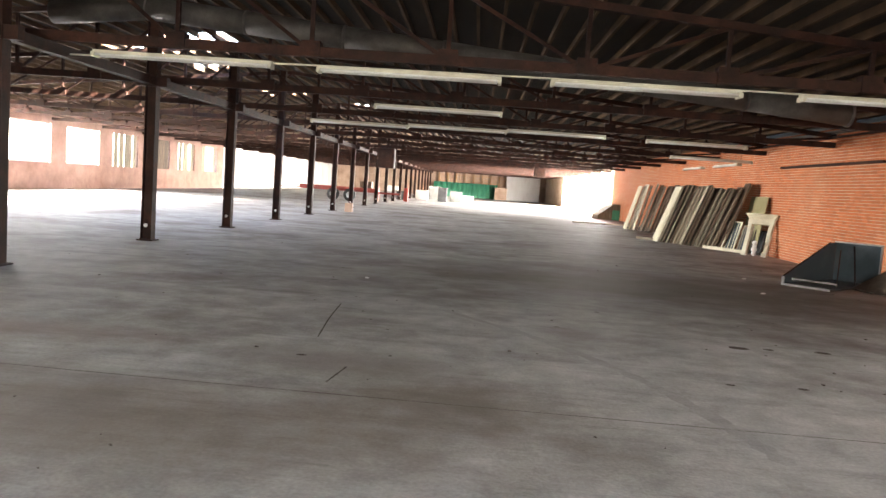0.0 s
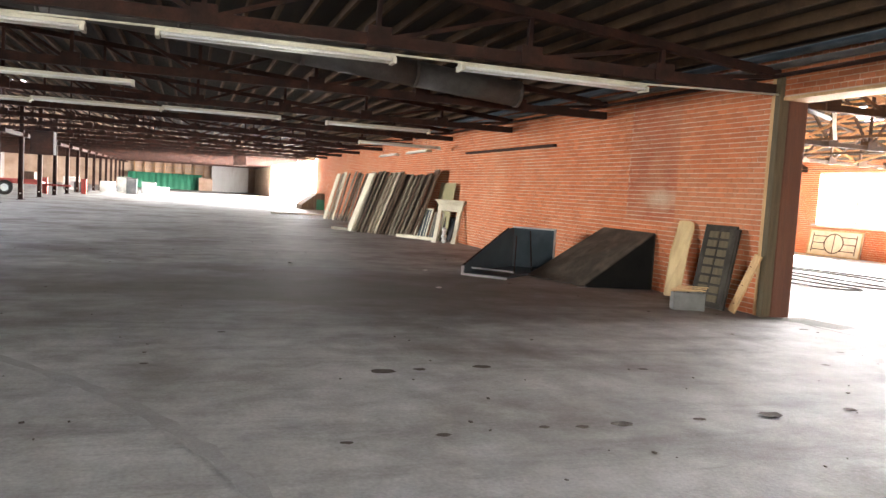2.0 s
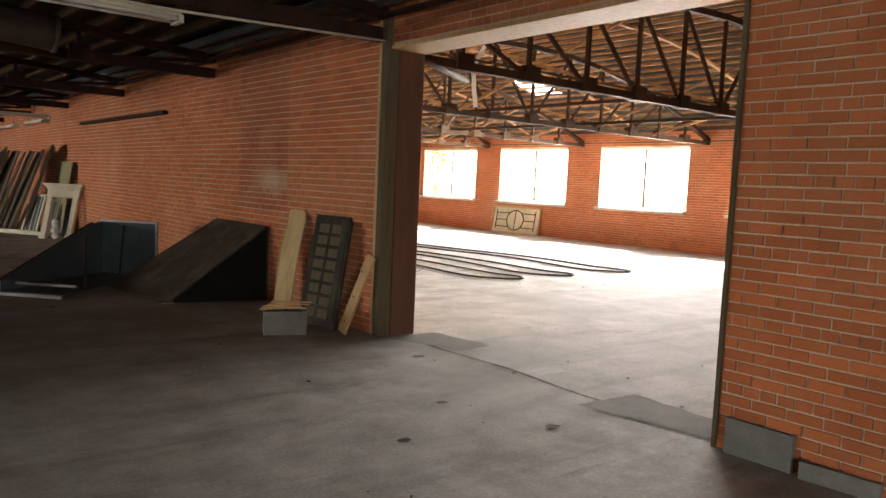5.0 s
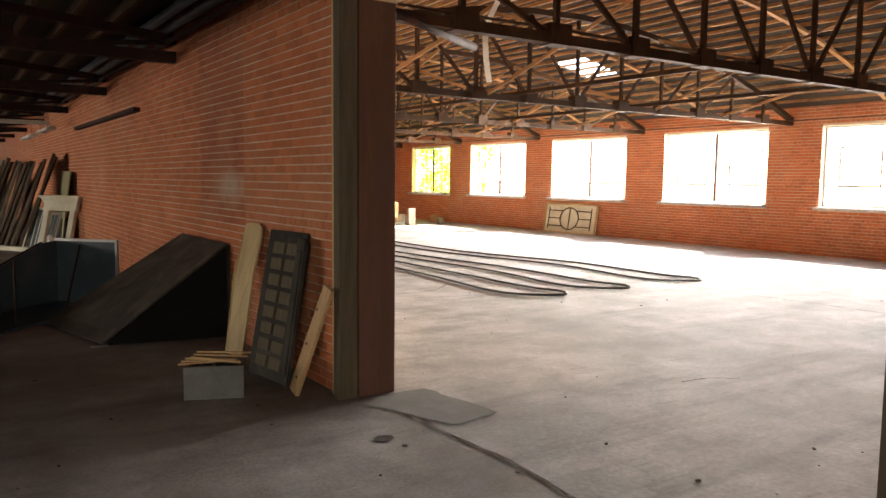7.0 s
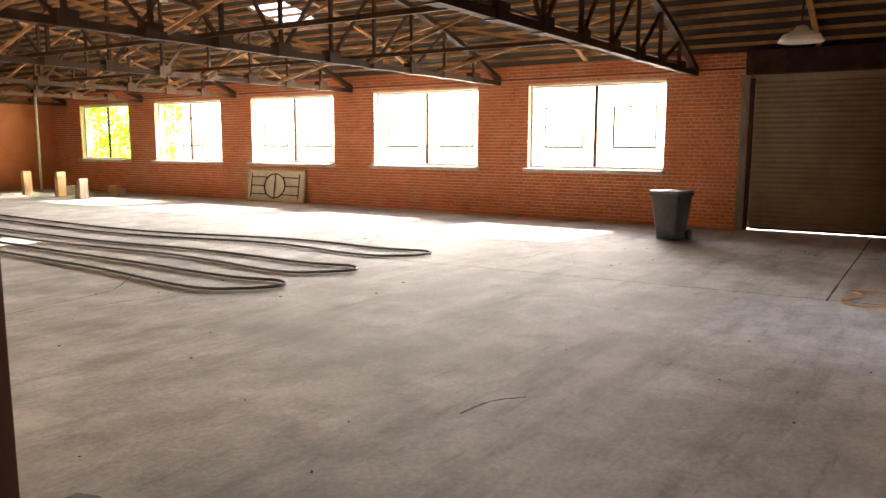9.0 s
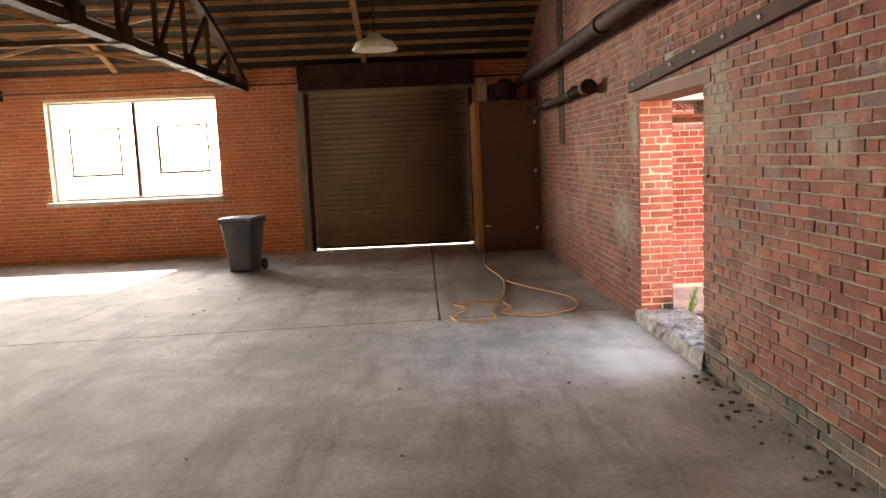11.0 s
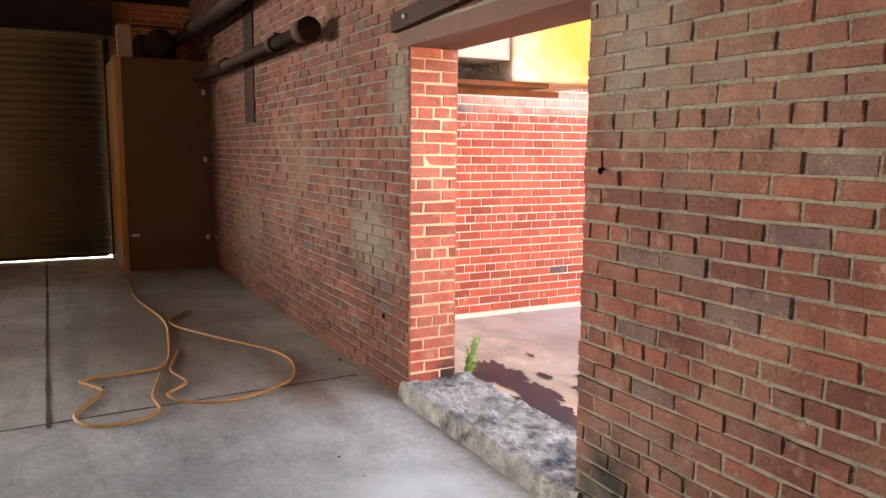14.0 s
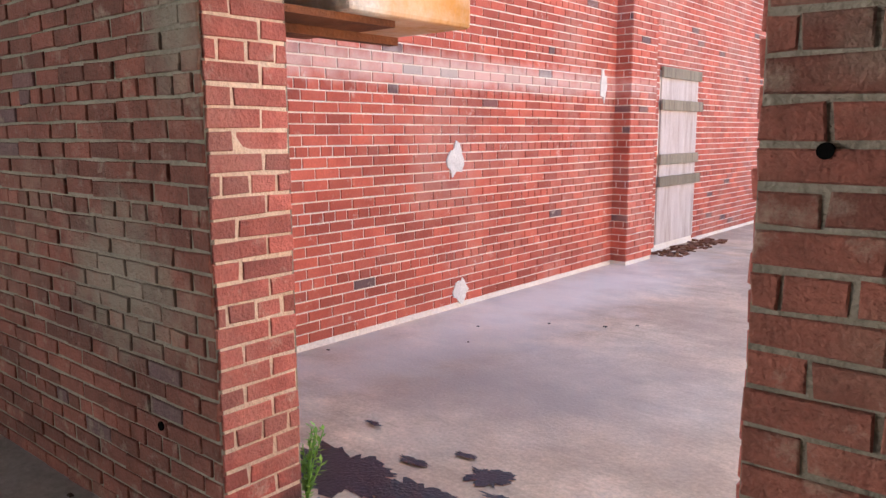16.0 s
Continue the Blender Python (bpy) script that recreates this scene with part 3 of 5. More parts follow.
for k in range(5):
    y = 9.95 + 4.35 * k
    for x in (11.2, 13.3, 17.4, 19.5):
        for za, zb in ((3.0, bow_z(x) - 0.1), (bow_z(x) - 0.1, 3.0)):
            bm = bmesh.new()
            beam(bm, (x, y, za), (x + 0.02, y + 4.35, zb), 0.03, 0.05)
            structure(part("sway_brace", bm, M_TIMBER), "slender timber brace between two trusses", "brace")
    for x in (13.9, 17.0):
        bm = bmesh.new()
        beam(bm, (x, y, 3.06), (x, y + 4.35, 3.06), 0.05, 0.06)
        structure(part("truss_tie", bm, M_TRUSS), "dark tie between the truss chords", "tie")


def column(y):
    th = thing("steel_column", "dark rust-brown steel column on the concrete floor", "column", pose(RIDGE_X, y, 0), "row of hall columns", "structure")
    q = bmesh.new()
    cuboid(q, -0.09, 0.09, -0.008, 0.008, 0.02, 4.4)
    cuboid(q, -0.098, -0.086, -0.09, 0.09, 0.02, 4.4)
    cuboid(q, 0.086, 0.098, -0.09, 0.09, 0.02, 4.4)
    part("shaft", q, M_STEEL, th)
    solid("base_plate", [(-0.15, 0.15, -0.15, 0.15, 0, 0.02)], M_STEEL, th)
    solid("bracket", [(-0.28, 0.28, -0.07, 0.07, 2.78, 2.95)], M_STEEL, th)
    q = bmesh.new()
    lathe(q, [(0.035, 0), (0.035, 0.02)], 12, pose(0, -0.093, 0.28, 90))
    part("reflector", q, M_PATCHWHITE, th, "small round white marker")
    return th


col = column(12.73 - 4.35 * 3)
for k in range(-2, 19):
    copy_thing(col, pose(RIDGE_X, 12.73 + 4.35 * k, 0))

structure(solid("roof_girder", [(RIDGE_X - 0.08, RIDGE_X + 0.08, HALL_S, HALL_N, 2.80, 2.95)], M_STEEL), "rust-brown steel girder along the column heads", "girder")
M_OLIVE = mat("dark_olive_timber", (0.08, 0.062, 0.035), (0.13, 0.10, 0.058), 3.0, 0.8, 0.3, stretch=(8, 8, 0.8))

# ---- openings: frames, windows, doors ----
door_frame = structure(thing("door_1", "wide opening framed with reddish timber posts", "door frame", pose(8.4, 7.4, 0)))
D = door_frame.matrix_basis.inverted()
solid("post", [(8.30, 8.605, 9.19, 9.3, 0, 2.9)], M_POST, door_frame, "reddish-brown heavy timber post", D, 0.008)
solid("trim", [(8.15, 8.295, 9.2, 9.30, 0, 3.2)], M_OLIVE, door_frame, "weathered greenish timber trim", D, 0.006)
solid("trim", [(8.185, 8.215, 9.305, 9.40, 0, 3.2)], M_PINE, door_frame, "pale pine trim board", D, 0.004)
solid("lintel", [(8.2, 8.605, 5.5, 9.3, 2.875, 2.915)], M_PINE, door_frame, "pale pine lintel board", D, 0.004)
solid("trim", [(8.19, 8.58, 5.47, 5.5, 0, 2.87)], M_OLIVE, door_frame, "thin weathered trim board", D, 0.004)


def steel_window(k, ya, yb, x, z0, z1, vents):
    w = structure(thing("window_%d" % k, "large steel-framed factory window, overexposed by daylight", "window", pose(x, ya, z0)))
    L, h = yb - ya, z1 - z0
    solid("window_sill", [(-0.36, 0.06, -0.04, L + 0.04, -0.075, -0.004)], M_CONCRETE_E, w, "grey concrete sill", bevel=0.01)
    f = 0.045
    solid("window_frame", [(-0.02, 0.02, 0, f, 0, h), (-0.02, 0.02, L - f, L, 0, h), (-0.02, 0.02, f, L - f, 0, f), (-0.02, 0.02, f, L - f, h - f, h)], M_GLASSFROST, w)
    solid("mullion", [(-0.03, 0.03, L / 2 - 0.03, L / 2 + 0.03, f, h - f)], M_STEEL, w)
    for j in (1, 2, 3):
        solid("glazing_bar", [(-0.012, 0.012, f, L - f, h * j / 4 - 0.009, h * j / 4 + 0.009)], M_GLASSFROST, w)
    for j in range(1, 8):
        if j != 4:
            solid("glazing_bar", [(-0.01, 0.01, L * j / 8 - 0.008, L * j / 8 + 0.008, f, h - f)], M_GLASSFROST, w)
    for c in vents:
        a, b, q, r = L * (c - 0.17), L * (c + 0.13), h * 0.25, h * 0.72
        solid("vent_frame", [(-0.035, -0.013, a, b, q, q + 0.03), (-0.035, -0.013, a, b, r, r + 0.03), (-0.035, -0.013, a, a + 0.03, q + 0.03, r), (-0.035, -0.013, b - 0.03, b, q + 0.03, r)], M_STEEL, w, "dark hinged vent frame")
    return w


for k, (ya, yb) in enumerate(WINDOWS):
    steel_window(k + 1, ya, yb, EX + 0.17, 1.1, 2.88, ((0.24, 0.76), (0.24, 0.76), (0.24, 0.76), (0.5,), ())[k])
for k, ya in enumerate((19.9, 24.05, 28.2, 32.35)):
    w = structure(thing("window_%d" % (k + 6), "bright window in the pink wall", "window", pose(WX - 0.15, ya, 1.13)))
    solid("window_frame", [(-0.02, 0.02, 0, 0.05, 0, 1.69), (-0.02, 0.02, 2.85, 2.9, 0, 1.69), (-0.02, 0.02, 0.05, 2.85, 1.64, 1.69), (-0.02, 0.02, 0.05, 2.85, 0, 0.05)], M_GLASSFROST, w)
for k, ya in enumerate((36.5, 40.7, 44.6, 48.8)):
    w = structure(thing("window_%d" % (k + 10), "window opening boarded with upright planks", "window", pose(WX - 0.1, ya, 1.13)))
    random.seed(20 + k)
    y = 0.02
    while y < 2.75:
        b = 0.13 + random.random() * 0.12
        solid("plank", [(-0.02, 0.02, y, min(y + b, 2.88), 0, 1.69)], M_BROWNDOOR if k == 1 else M_GREYWOOD, w)
        y += b + (0.004 if k == 1 else random.choice((0.01, 0.03, 0.14)))

# roller shutter in the window wall
rd = structure(thing("door_2", "closed tan corrugated roller shutter", "roller door", pose(EX + 0.1, 5.9, 0)))
bm = bmesh.new()
N = 31
rows = []
for i in range(N * 6 + 1):
    z = 0.035 + 2.87 * i / (N * 6)
    ph = (i % 6) / 6 * 2 * math.pi
    dx = -0.022 * max(math.sin(ph), -0.35)
    rows.append([bm.verts.new((dx, y, z)) for y in (0.03, 2.97)])
for a, b in zip(rows, rows[1:]):
    bm.faces.new((a[0], a[1], b[1], b[0])).smooth = True
sheet = part("shutter_curtain", bm, M_ROLLER, rd)
mod = sheet.modifiers.new("thickness", "SOLIDIFY")
mod.thickness = 0.004
solid("guide_rail", [(-0.13, -0.02, -0.02, 0.05, 0, 2.92)], M_STEEL, rd)
solid("guide_rail", [(-0.13, -0.02, 2.95, 3.02, 0, 2.92)], M_STEEL, rd)
solid("head_plate", [(-0.13, -0.03, -0.05, 3.05, 2.84, 2.96)], M_ROLLER, rd)
solid("shutter_hood", [(-0.40, -0.132, -0.06, 3.06, 2.90, 3.32)], M_STEEL, rd, "dark rusty shutter hood")
solid("bottom_bar", [(-0.05, 0.03, 0.1, 2.9, 0.02, 0.06)], M_STEEL, rd)
solid("jamb_board", [(-0.14, -0.102, 3.03, 3.17, 0, 2.9)], M_GREYWOOD, rd, "weathered jamb board")

# doorway to the yard
yd = structure(thing("door_3", "open brick doorway with a rusty steel lintel", "doorway", pose(14.4, 4.87, 0)))
D = yd.matrix_basis.inverted()
solid("lintel", [(13.45, 15.3, 4.57, 4.888, 2.035, 2.125)], M_POST, yd, "rusty steel lintel angle", D)
bm = bmesh.new()
beam(bm, D @ Vector((15.3, 4.905, 2.17)), D @ Vector((11.6, 4.905, 2.36)), 0.05, 0.10)
part("door_track", bm, M_STEEL, yd, "sloping dark steel door track")
for k in range(7):
    x = 15.1 - 0.5 * k
    bm = bmesh.new()
    lathe(bm, [(0.018, 0), (0.018, 0.012), (0.008, 0.02)], 8, D @ pose(x, 4.93, 2.17 + (15.3 - x) * 0.0514, -90))
    part("bolt", bm, M_ALU, yd)

bm = bmesh.new()
random.seed(5)
NX, NY = 130, 44
grid = [[None] * (NY + 1) for _ in range(NX + 1)]
for i in range(NX + 1):
    for j in range(NY + 1):
        x, y = 13.55 + 1.68 * i / NX, 4.42 + 0.50 * j / NY
        edge = min(j / 3, (NY - j) / 1.5, 1.0)
        z = 0.02 + 0.085 * edge + 0.022 * noise.fractal(Vector((x * 14, y * 14, 1)), 0.7, 2.0, 5) * edge
        if j == 0:
            z = YARD_Z
        if j == NY:
            z = -0.02
        grid[i][j] = bm.verts.new((x, y + 0.02 * noise.noise(Vector((x * 9, y * 3, 7))), z))
for i in range(NX):
    for j in range(NY):
        bm.faces.new((grid[i][j], grid[i + 1][j], grid[i + 1][j + 1], grid[i][j + 1])).smooth = True
structure(part("door_sill", bm, M_RUBBLE), "broken tar-stained concrete door sill", "sill")

# kerb of dirt along the foot of the yard wall
bm = bmesh.new()
for k in range(150):
    x = PX1 + 0.3 + random.random() * 4.6
    s = 0.004 + random.random() * 0.012
    cuboid(bm, -s, s, -s * 0.7, s * 0.7, -s * 0.3, s * 0.6, pose(x, SY1 + 0.02 + abs(random.gauss(0, 0.10)), s * 0.3, 0, 0, random.random() * 180))
tagged(part("debris", bm, M_DIRT), "dark crumbs of mortar and dirt along the wall", "debris", kind="stuff")

# ---- hall: lamps and services ----


def strip_light(m, label="yellowed two-tube fluorescent strip, switched off, hung from the roof"):
    th = thing("strip_light", label, "strip light", m, "hall strip lights")
    bm = bmesh.new()
    cuboid(bm, -1.22, 1.22, -0.055, 0.055, 0.02, 0.085, None, 0.008)
    part("housing", bm, M_ENAMEL, th)
    for y in (-0.075, 0.075):
        bm = bmesh.new()
        tube(bm, [(-1.17, y, 0.02), (1.17, y, 0.02)], 0.019, 10)
        part("tube", bm, M_TUBE, th)
    for x in (-1.2, 1.2):
        solid("lamp_holder", [(x - 0.02, x + 0.02, -0.1, 0.1, -0.012, 0.05)], M_ENAMEL, th)
    for x in (-0.9, 0.9):
        bm = bmesh.new()
        tube(bm, [(x, 0, 0.085), (x, 0.02, 0.36)], 0.004, 6)
        part("hanger", bm, M_STEEL, th)
    return th


lamp = strip_light(pose(1.73, 9.25, 2.78))
for x, y, z in ((4.92, 9.27, 2.79), (-1.35, 9.35, 2.77), (-4.42, 9.4, 2.79), (-3.4, 18.03, 2.72), (-0.96, 18.05, 2.76), (1.48, 18.1, 2.80), (4.92, 18.1, 2.78), (-1.2, 13.7, 2.76)):
    copy_thing(lamp, pose(x, y, z, 0, 0, 0.5))
copy_thing(lamp, pose(6.6, 22.40, 2.68, 0, 0, 0))
bm = bmesh.new()
tube(bm, [(-6.2, 9.8, 2.85), (-2.6, 9.4, 2.86), (0.5, 9.2, 2.86), (6.1, 9.2, 2.87), (8.2, 9.25, 2.95)], 0.012, 8)
tagged(part("conduit", bm, M_ENAMEL), "thin pale conduit linking the strip lights", "conduit")

duct = thing("air_duct", "long dull round galvanised duct under the roof", "duct", pose(0, 12.6, 0))
for k in range(8):
    x0 = 5.9 - 1.75 * k
    bm = bmesh.new()
    tube(bm, [(x0, 0, hall_roof_z(x0) - 0.42), (x0 - 1.75, 0, hall_roof_z(x0 - 1.75) - 0.42)], 0.2, 22)
    part("duct_section", bm, M_DUCT, duct)
    bm = bmesh.new()
    z = hall_roof_z(x0) - 0.42
    tube(bm, [(x0 + 0.02, 0, z), (x0 - 0.03, 0, z + 0.003)], 0.212, 22)
    part("band", bm, M_DUCT, duct)

for x, y, z, s in ((-4.9, 35.7, 2.0, 1.0), (3.86, 52.3, 2.4, 0.95)):
    h = thing("unit_heater", "dark boxy heater hung under the roof", "heater", pose(x, y, z))
    solid("casing", [(-0.42 * s, 0.42 * s, -0.35, 0.35, 0, 0.95 * s)], M_STEEL, h, bevel=0.02)
    for k in range(7):
        solid("louvre", [(-0.36 * s, 0.36 * s, -0.375, -0.352, 0.1 + k * 0.11, 0.16 + k * 0.11)], M_STEEL, h)
    for sx in (-0.3, 0.3):
        solid("hanger", [(sx - 0.012, sx + 0.012, -0.012, 0.012, 0.95 * s, 4.3 - z)], M_STEEL, h)

# pipes over the opening
for i, (x, z, r, m) in enumerate(((8.10, 3.30, 0.045, M_DUCT), (8.02, 3.42, 0.055, M_NAVY), (8.12, 3.18, 0.03, M_STEEL))):
    bm = bmesh.new()
    tube(bm, [(x, -4, z), (x, 12, z + 0.01), (x, 26, z + 0.02)], r, 12)
    tagged(part("wall_pipe", bm, m), ("grey-green pipe along the wall head", "thick dark pipe along the wall head", "thin rusty pipe along the wall head")[i], "pipe")
# shelf bar on the brick
solid_bar = solid("wall_bar", [(8.12, 8.205, 15.6, 21.0, 2.52, 2.58)], M_STEEL)
tagged(solid_bar, "dark steel bar fixed along the brick wall", "bar")

copy_thing(lamp, pose(8.105, 25.6, 2.70, 0, 0, 90))
copy_thing(lamp, pose(8.105, 29.6, 2.70, 0, 0, 90))

# ---- hall: things along the brick wall ----
# Ramp's lit top and shaded side, put into two tones of dark plywood
M_RAMP_SIDE = mat("shaded_ramp_black", (0.006, 0.006, 0.006), (0.012, 0.011, 0.010), 3.0, 0.9, 0.1, spec=0.1)
M_RAMP_DECK = mat("lit_scuffed_dark_plywood", (0.038, 0.029, 0.022), (0.075, 0.058, 0.044), 2.0, 0.75, 0.2, stain=(0.13, 0.105, 0.08), stain_scale=2.5, stain_amount=0.6, mid=5.0, spec=0.25)
ramp = thing("skate_ramp", "black-painted plywood wedge ramp against the brick wall", "ramp", pose(8.17, 11.78, 0))
Ht = 0.93
NEAR_TIP, FAR_TIP, FAR_BACK = (-1.09, 0.22), (-1.42, 1.62), (0.0, 1.60)


def wedge_side(back, tip, shift):
    q = bmesh.new()
    tri = ((*back, 0.0), (*back, Ht), (*tip, 0.0), (*tip, 0.03))
    a = [q.verts.new(tri[i]) for i in (0, 2, 3, 1)]
    b = [q.verts.new(Vector(tri[i]) + Vector((0, shift, 0))) for i in (0, 2, 3, 1)]
    q.faces.new(a)
    q.faces.new(b[::-1])
    for i in range(4):
        q.faces.new((a[i], a[(i + 1) % 4], b[(i + 1) % 4], b[i]))
    return q


part("side_panel", wedge_side((0, 0), NEAR_TIP, 0.02), M_RAMP_SIDE, ramp)
part("side_panel", wedge_side(FAR_BACK, FAR_TIP, -0.02), M_BLACKPLY, ramp)
bm = bmesh.new()
deck = [(0.005, -0.01, Ht + 0.002), (NEAR_TIP[0] - 0.05, NEAR_TIP[1] - 0.01, 0.014), (FAR_TIP[0] - 0.05, FAR_TIP[1] + 0.01, 0.014), (0.005, FAR_BACK[1] + 0.01, Ht + 0.002)]
lo = [bm.verts.new(q) for q in deck]
hi = [bm.verts.new(Vector(q) + Vector((-0.010, 0, 0.018))) for q in deck]
bm.faces.new(lo)
bm.faces.new(hi[::-1])
for i in range(4):
    bm.faces.new((lo[i], lo[(i + 1) % 4], hi[(i + 1) % 4], hi[i]))
part("riding_surface", bm, M_RAMP_DECK, ramp, "scuffed black plywood deck")
solid("back_panel", [(0.006, 0.026, 0, FAR_BACK[1], 0, Ht)], M_BLACKPLY, ramp)
solid("edge_plate", [(-1.24, -1.09, 0.17, 0.23, 0.0, 0.006)], M_ALU, ramp, "bright bent metal lip")

hop = thing("open_wedge_bin", "open dark blue wedge-shaped bin with bare metal edges", "bin", pose(5.72, 13.09, 0, 0, 0, 42.7))
Lh, Wh = 2.15, 0.86


def tapered_side(y):
    q = bmesh.new()
    prof = [(0, 0.03), (0, 0.15), (Lh - 0.25, 0.78), (Lh, 0.80), (Lh, 0.03)]
    a = [q.verts.new((x, y - 0.012, z)) for x, z in prof]
    b = [q.verts.new((x, y + 0.012, z)) for x, z in prof]
    q.faces.new(a)
    q.faces.new(b[::-1])
    for i in range(5):
        q.faces.new((a[i], a[(i + 1) % 5], b[(i + 1) % 5], b[i]))
    return q


part("side_panel", tapered_side(Wh / 2), M_NAVY, hop)
solid("floor_panel", [(0.02, Lh, -Wh / 2, Wh / 2 - 0.02, 0.02, 0.04)], M_NAVY, hop)
solid("back_panel", [(Lh - 0.02, Lh, -Wh / 2, Wh / 2 - 0.02, 0.04, 0.80)], M_NAVY, hop)
solid("edge_strip", [(Lh - 0.03, Lh + 0.01, -Wh / 2 - 0.01, Wh / 2 + 0.01, 0.80, 0.83)], M_ALU, hop, "bright aluminium edge strip")
solid("edge_strip", [(Lh - 0.03, Lh + 0.01, -Wh / 2 - 0.03, -Wh / 2, 0.2, 0.83)], M_ALU, hop, "bright aluminium edge strip")
solid("front_bar", [(-0.03, 0.0, -Wh / 2, Wh / 2, 0.0, 0.035)], M_ALU, hop, "bright metal front bar")
solid("front_bar", [(0.25, 0.28, -Wh / 2, Wh / 2 - 0.05, 0.10, 0.13)], M_ALU, hop, "bright metal cross bar")
solid("front_post", [(-0.02, 0.02, Wh / 2 - 0.03, Wh / 2 + 0.016, 0.0, 0.16)], M_ALU, hop)
bm = bmesh.new()
beam(bm, (0.0, Wh / 2, 0.165), (Lh - 0.25, Wh / 2, 0.795), 0.03, 0.012)
part("edge_strip", bm, M_STEEL, hop)
bm = bmesh.new()
tube(bm, [(0.75, -Wh / 2 + 0.2, 0.04), (0.76, -Wh / 2 + 0.2, 0.72)], 0.012, 8)
part("rod", bm, M_STEEL, hop, "thin upright rod")
bm = bmesh.new()
tube(bm, [(1.4, -0.3, 0.05), (Lh - 0.05, 0.05, 0.75)], 0.012, 8)
part("rod", bm, M_STEEL, hop)

# rounded plywood board
bd = thing("plywood_board", "yellowed plywood board with rounded corners leaning on brick", "board", pose(7.93, 10.86, 0, 0, 0, 0))
m = Matrix((Vector((0.12, -0.99, 0.05)).normalized(), Vector((0.24, 0.0, 1.0)).normalized(), (0, 0, 0))).to_3x3()
ax, ay = m[0], (m[1] - m[1].project(m[0])).normalized()
az = ax.cross(ay)
mm = Matrix((ax, ay, az)).transposed().to_4x4()
mm.translation = (0.0, -0.0, 0.03)
bm = bmesh.new()
prof = [(-0.17, 0.0), (0.17, 0.0), (0.19, 0.75), (0.2, 1.05), (0.16, 1.15), (0.08, 1.19), (-0.1, 1.2), (-0.16, 1.19), (-0.18, 0.7)]
a = [bm.verts.new(mm @ Vector((x, y + 0.0, 0.05 * math.sin(y * 2.2)))) for x, y in prof]
b = [bm.verts.new(mm @ Vector((x, y + 0.0, 0.05 * math.sin(y * 2.2) + 0.016))) for x, y in prof]
bm.faces.new(a)
bm.faces.new(b[::-1])
for i in range(len(prof)):
    bm.faces.new((a[i], a[(i + 1) % len(prof)], b[(i + 1) % len(prof)], b[i]))
part("panel", bm, M_YELLOWPLY, bd)


def leaning_door(name, label, foot, width, height, lean, turn, m_body, panels=(2, 6), thick=0.045, m_panel=None, group=""):
    """A panelled door that leans back by lean degrees towards local +x; its width runs along local -y."""
    th = thing(name, label, "door", pose(*foot, 0, lean, turn), group)
    solid("slab", [(0, thick, -width, 0, 0, height)], m_body, th, bevel=0.004)
    nx, nz = panels
    for i in range(nx):
        for j in range(nz):
            y0 = -width + width * (0.14 + 0.74 * i / nx)
            z0 = height * (0.07 + 0.88 * j / nz)
            bm = bmesh.new()
            cuboid(bm, -0.014, 0.004, y0, y0 + width * 0.74 / nx - 0.04, z0, z0 + height * 0.88 / nz - 0.035, None, 0.006)
            part("raised_panel", bm, m_panel or m_body, th)
    return th


leaning_door("panelled_shutter", "dark many-panelled wooden shutter leaning on the brick", (7.88, 10.38, 0.0), 0.58, 1.2, 11, 8, M_BLACKPLY, (2, 8), 0.05, M_OLIVE)
leaning_door("dark_board", "dark board leaning behind the panelled shutter", (8.0, 10.0, 0.0), 0.3, 1.15, 8, -12, M_BLACKPLY, (1, 1), 0.03)
pl = thing("pine_plank", "pale pine plank leaning on the timber trim", "plank", pose(7.95, 9.55, 0))
bm = bmesh.new()
beam(bm, (-0.02, -0.03, 0.02), (0.16, -0.26, 0.82), 0.13, 0.03, up=(1, 0, 0), bevel=0.003)
part("plank", bm, M_PINE, pl)
for k in range(3):
    bm = bmesh.new()
    lathe(bm, [(0.012, 0), (0.006, 0.006)], 8, pose(0.0 + 0.05 * k - 0.012, -0.06 - 0.075 * k, 0.14 + 0.26 * k, 0, -100))
    part("knot", bm, M_POST, pl)


def block(m, label="rough grey hollow concrete block on the floor", wdt=0.4, h=0.19, dep=0.19):
    th = thing("concrete_block", label, "concrete block", m, "concrete blocks")
    bm = bmesh.new()
    t = 0.03
    for b in ((0, wdt, 0, t, 0, h), (0, wdt, dep - t, dep, 0, h), (0, t, t, dep - t, 0, h), (wdt - t, wdt, t, dep - t, 0, h), (wdt / 2 - t / 2, wdt / 2 + t / 2, t, dep - t, 0, h)):
        cuboid(bm, *b)
    part("shell", bm, M_BLOCK, th)
    return th


block(pose(7.20, 9.80, 0, 0, 0, -22), "grey concrete block with thin sticks on top", 0.42, 0.24, 0.2)
random.seed(8)
for k in range(6):
    st = thing("stick", "thin split pine stick lying on the block", "stick", pose(7.22 + 0.03 * k, 9.86 + 0.02 * (k % 3), 0.247 + 0.013 * k, 0, random.uniform(-2, 2), -35 + random.uniform(-22, 22)), "sticks on the block")
    solid("splint", [(-0.04, 0.36, -0.008, 0.008, 0, 0.012)], M_PINE, st)
block(pose(8.17, 5.40, 0, 0, 0, -90), "grey concrete block beside the opening", 0.42, 0.22, 0.16)
block(pose(8.14, 4.92, 0, 0, 0, -86), "low grey concrete block beside the opening", 0.42, 0.10, 0.19)

# stacks of old doors
random.seed(11)


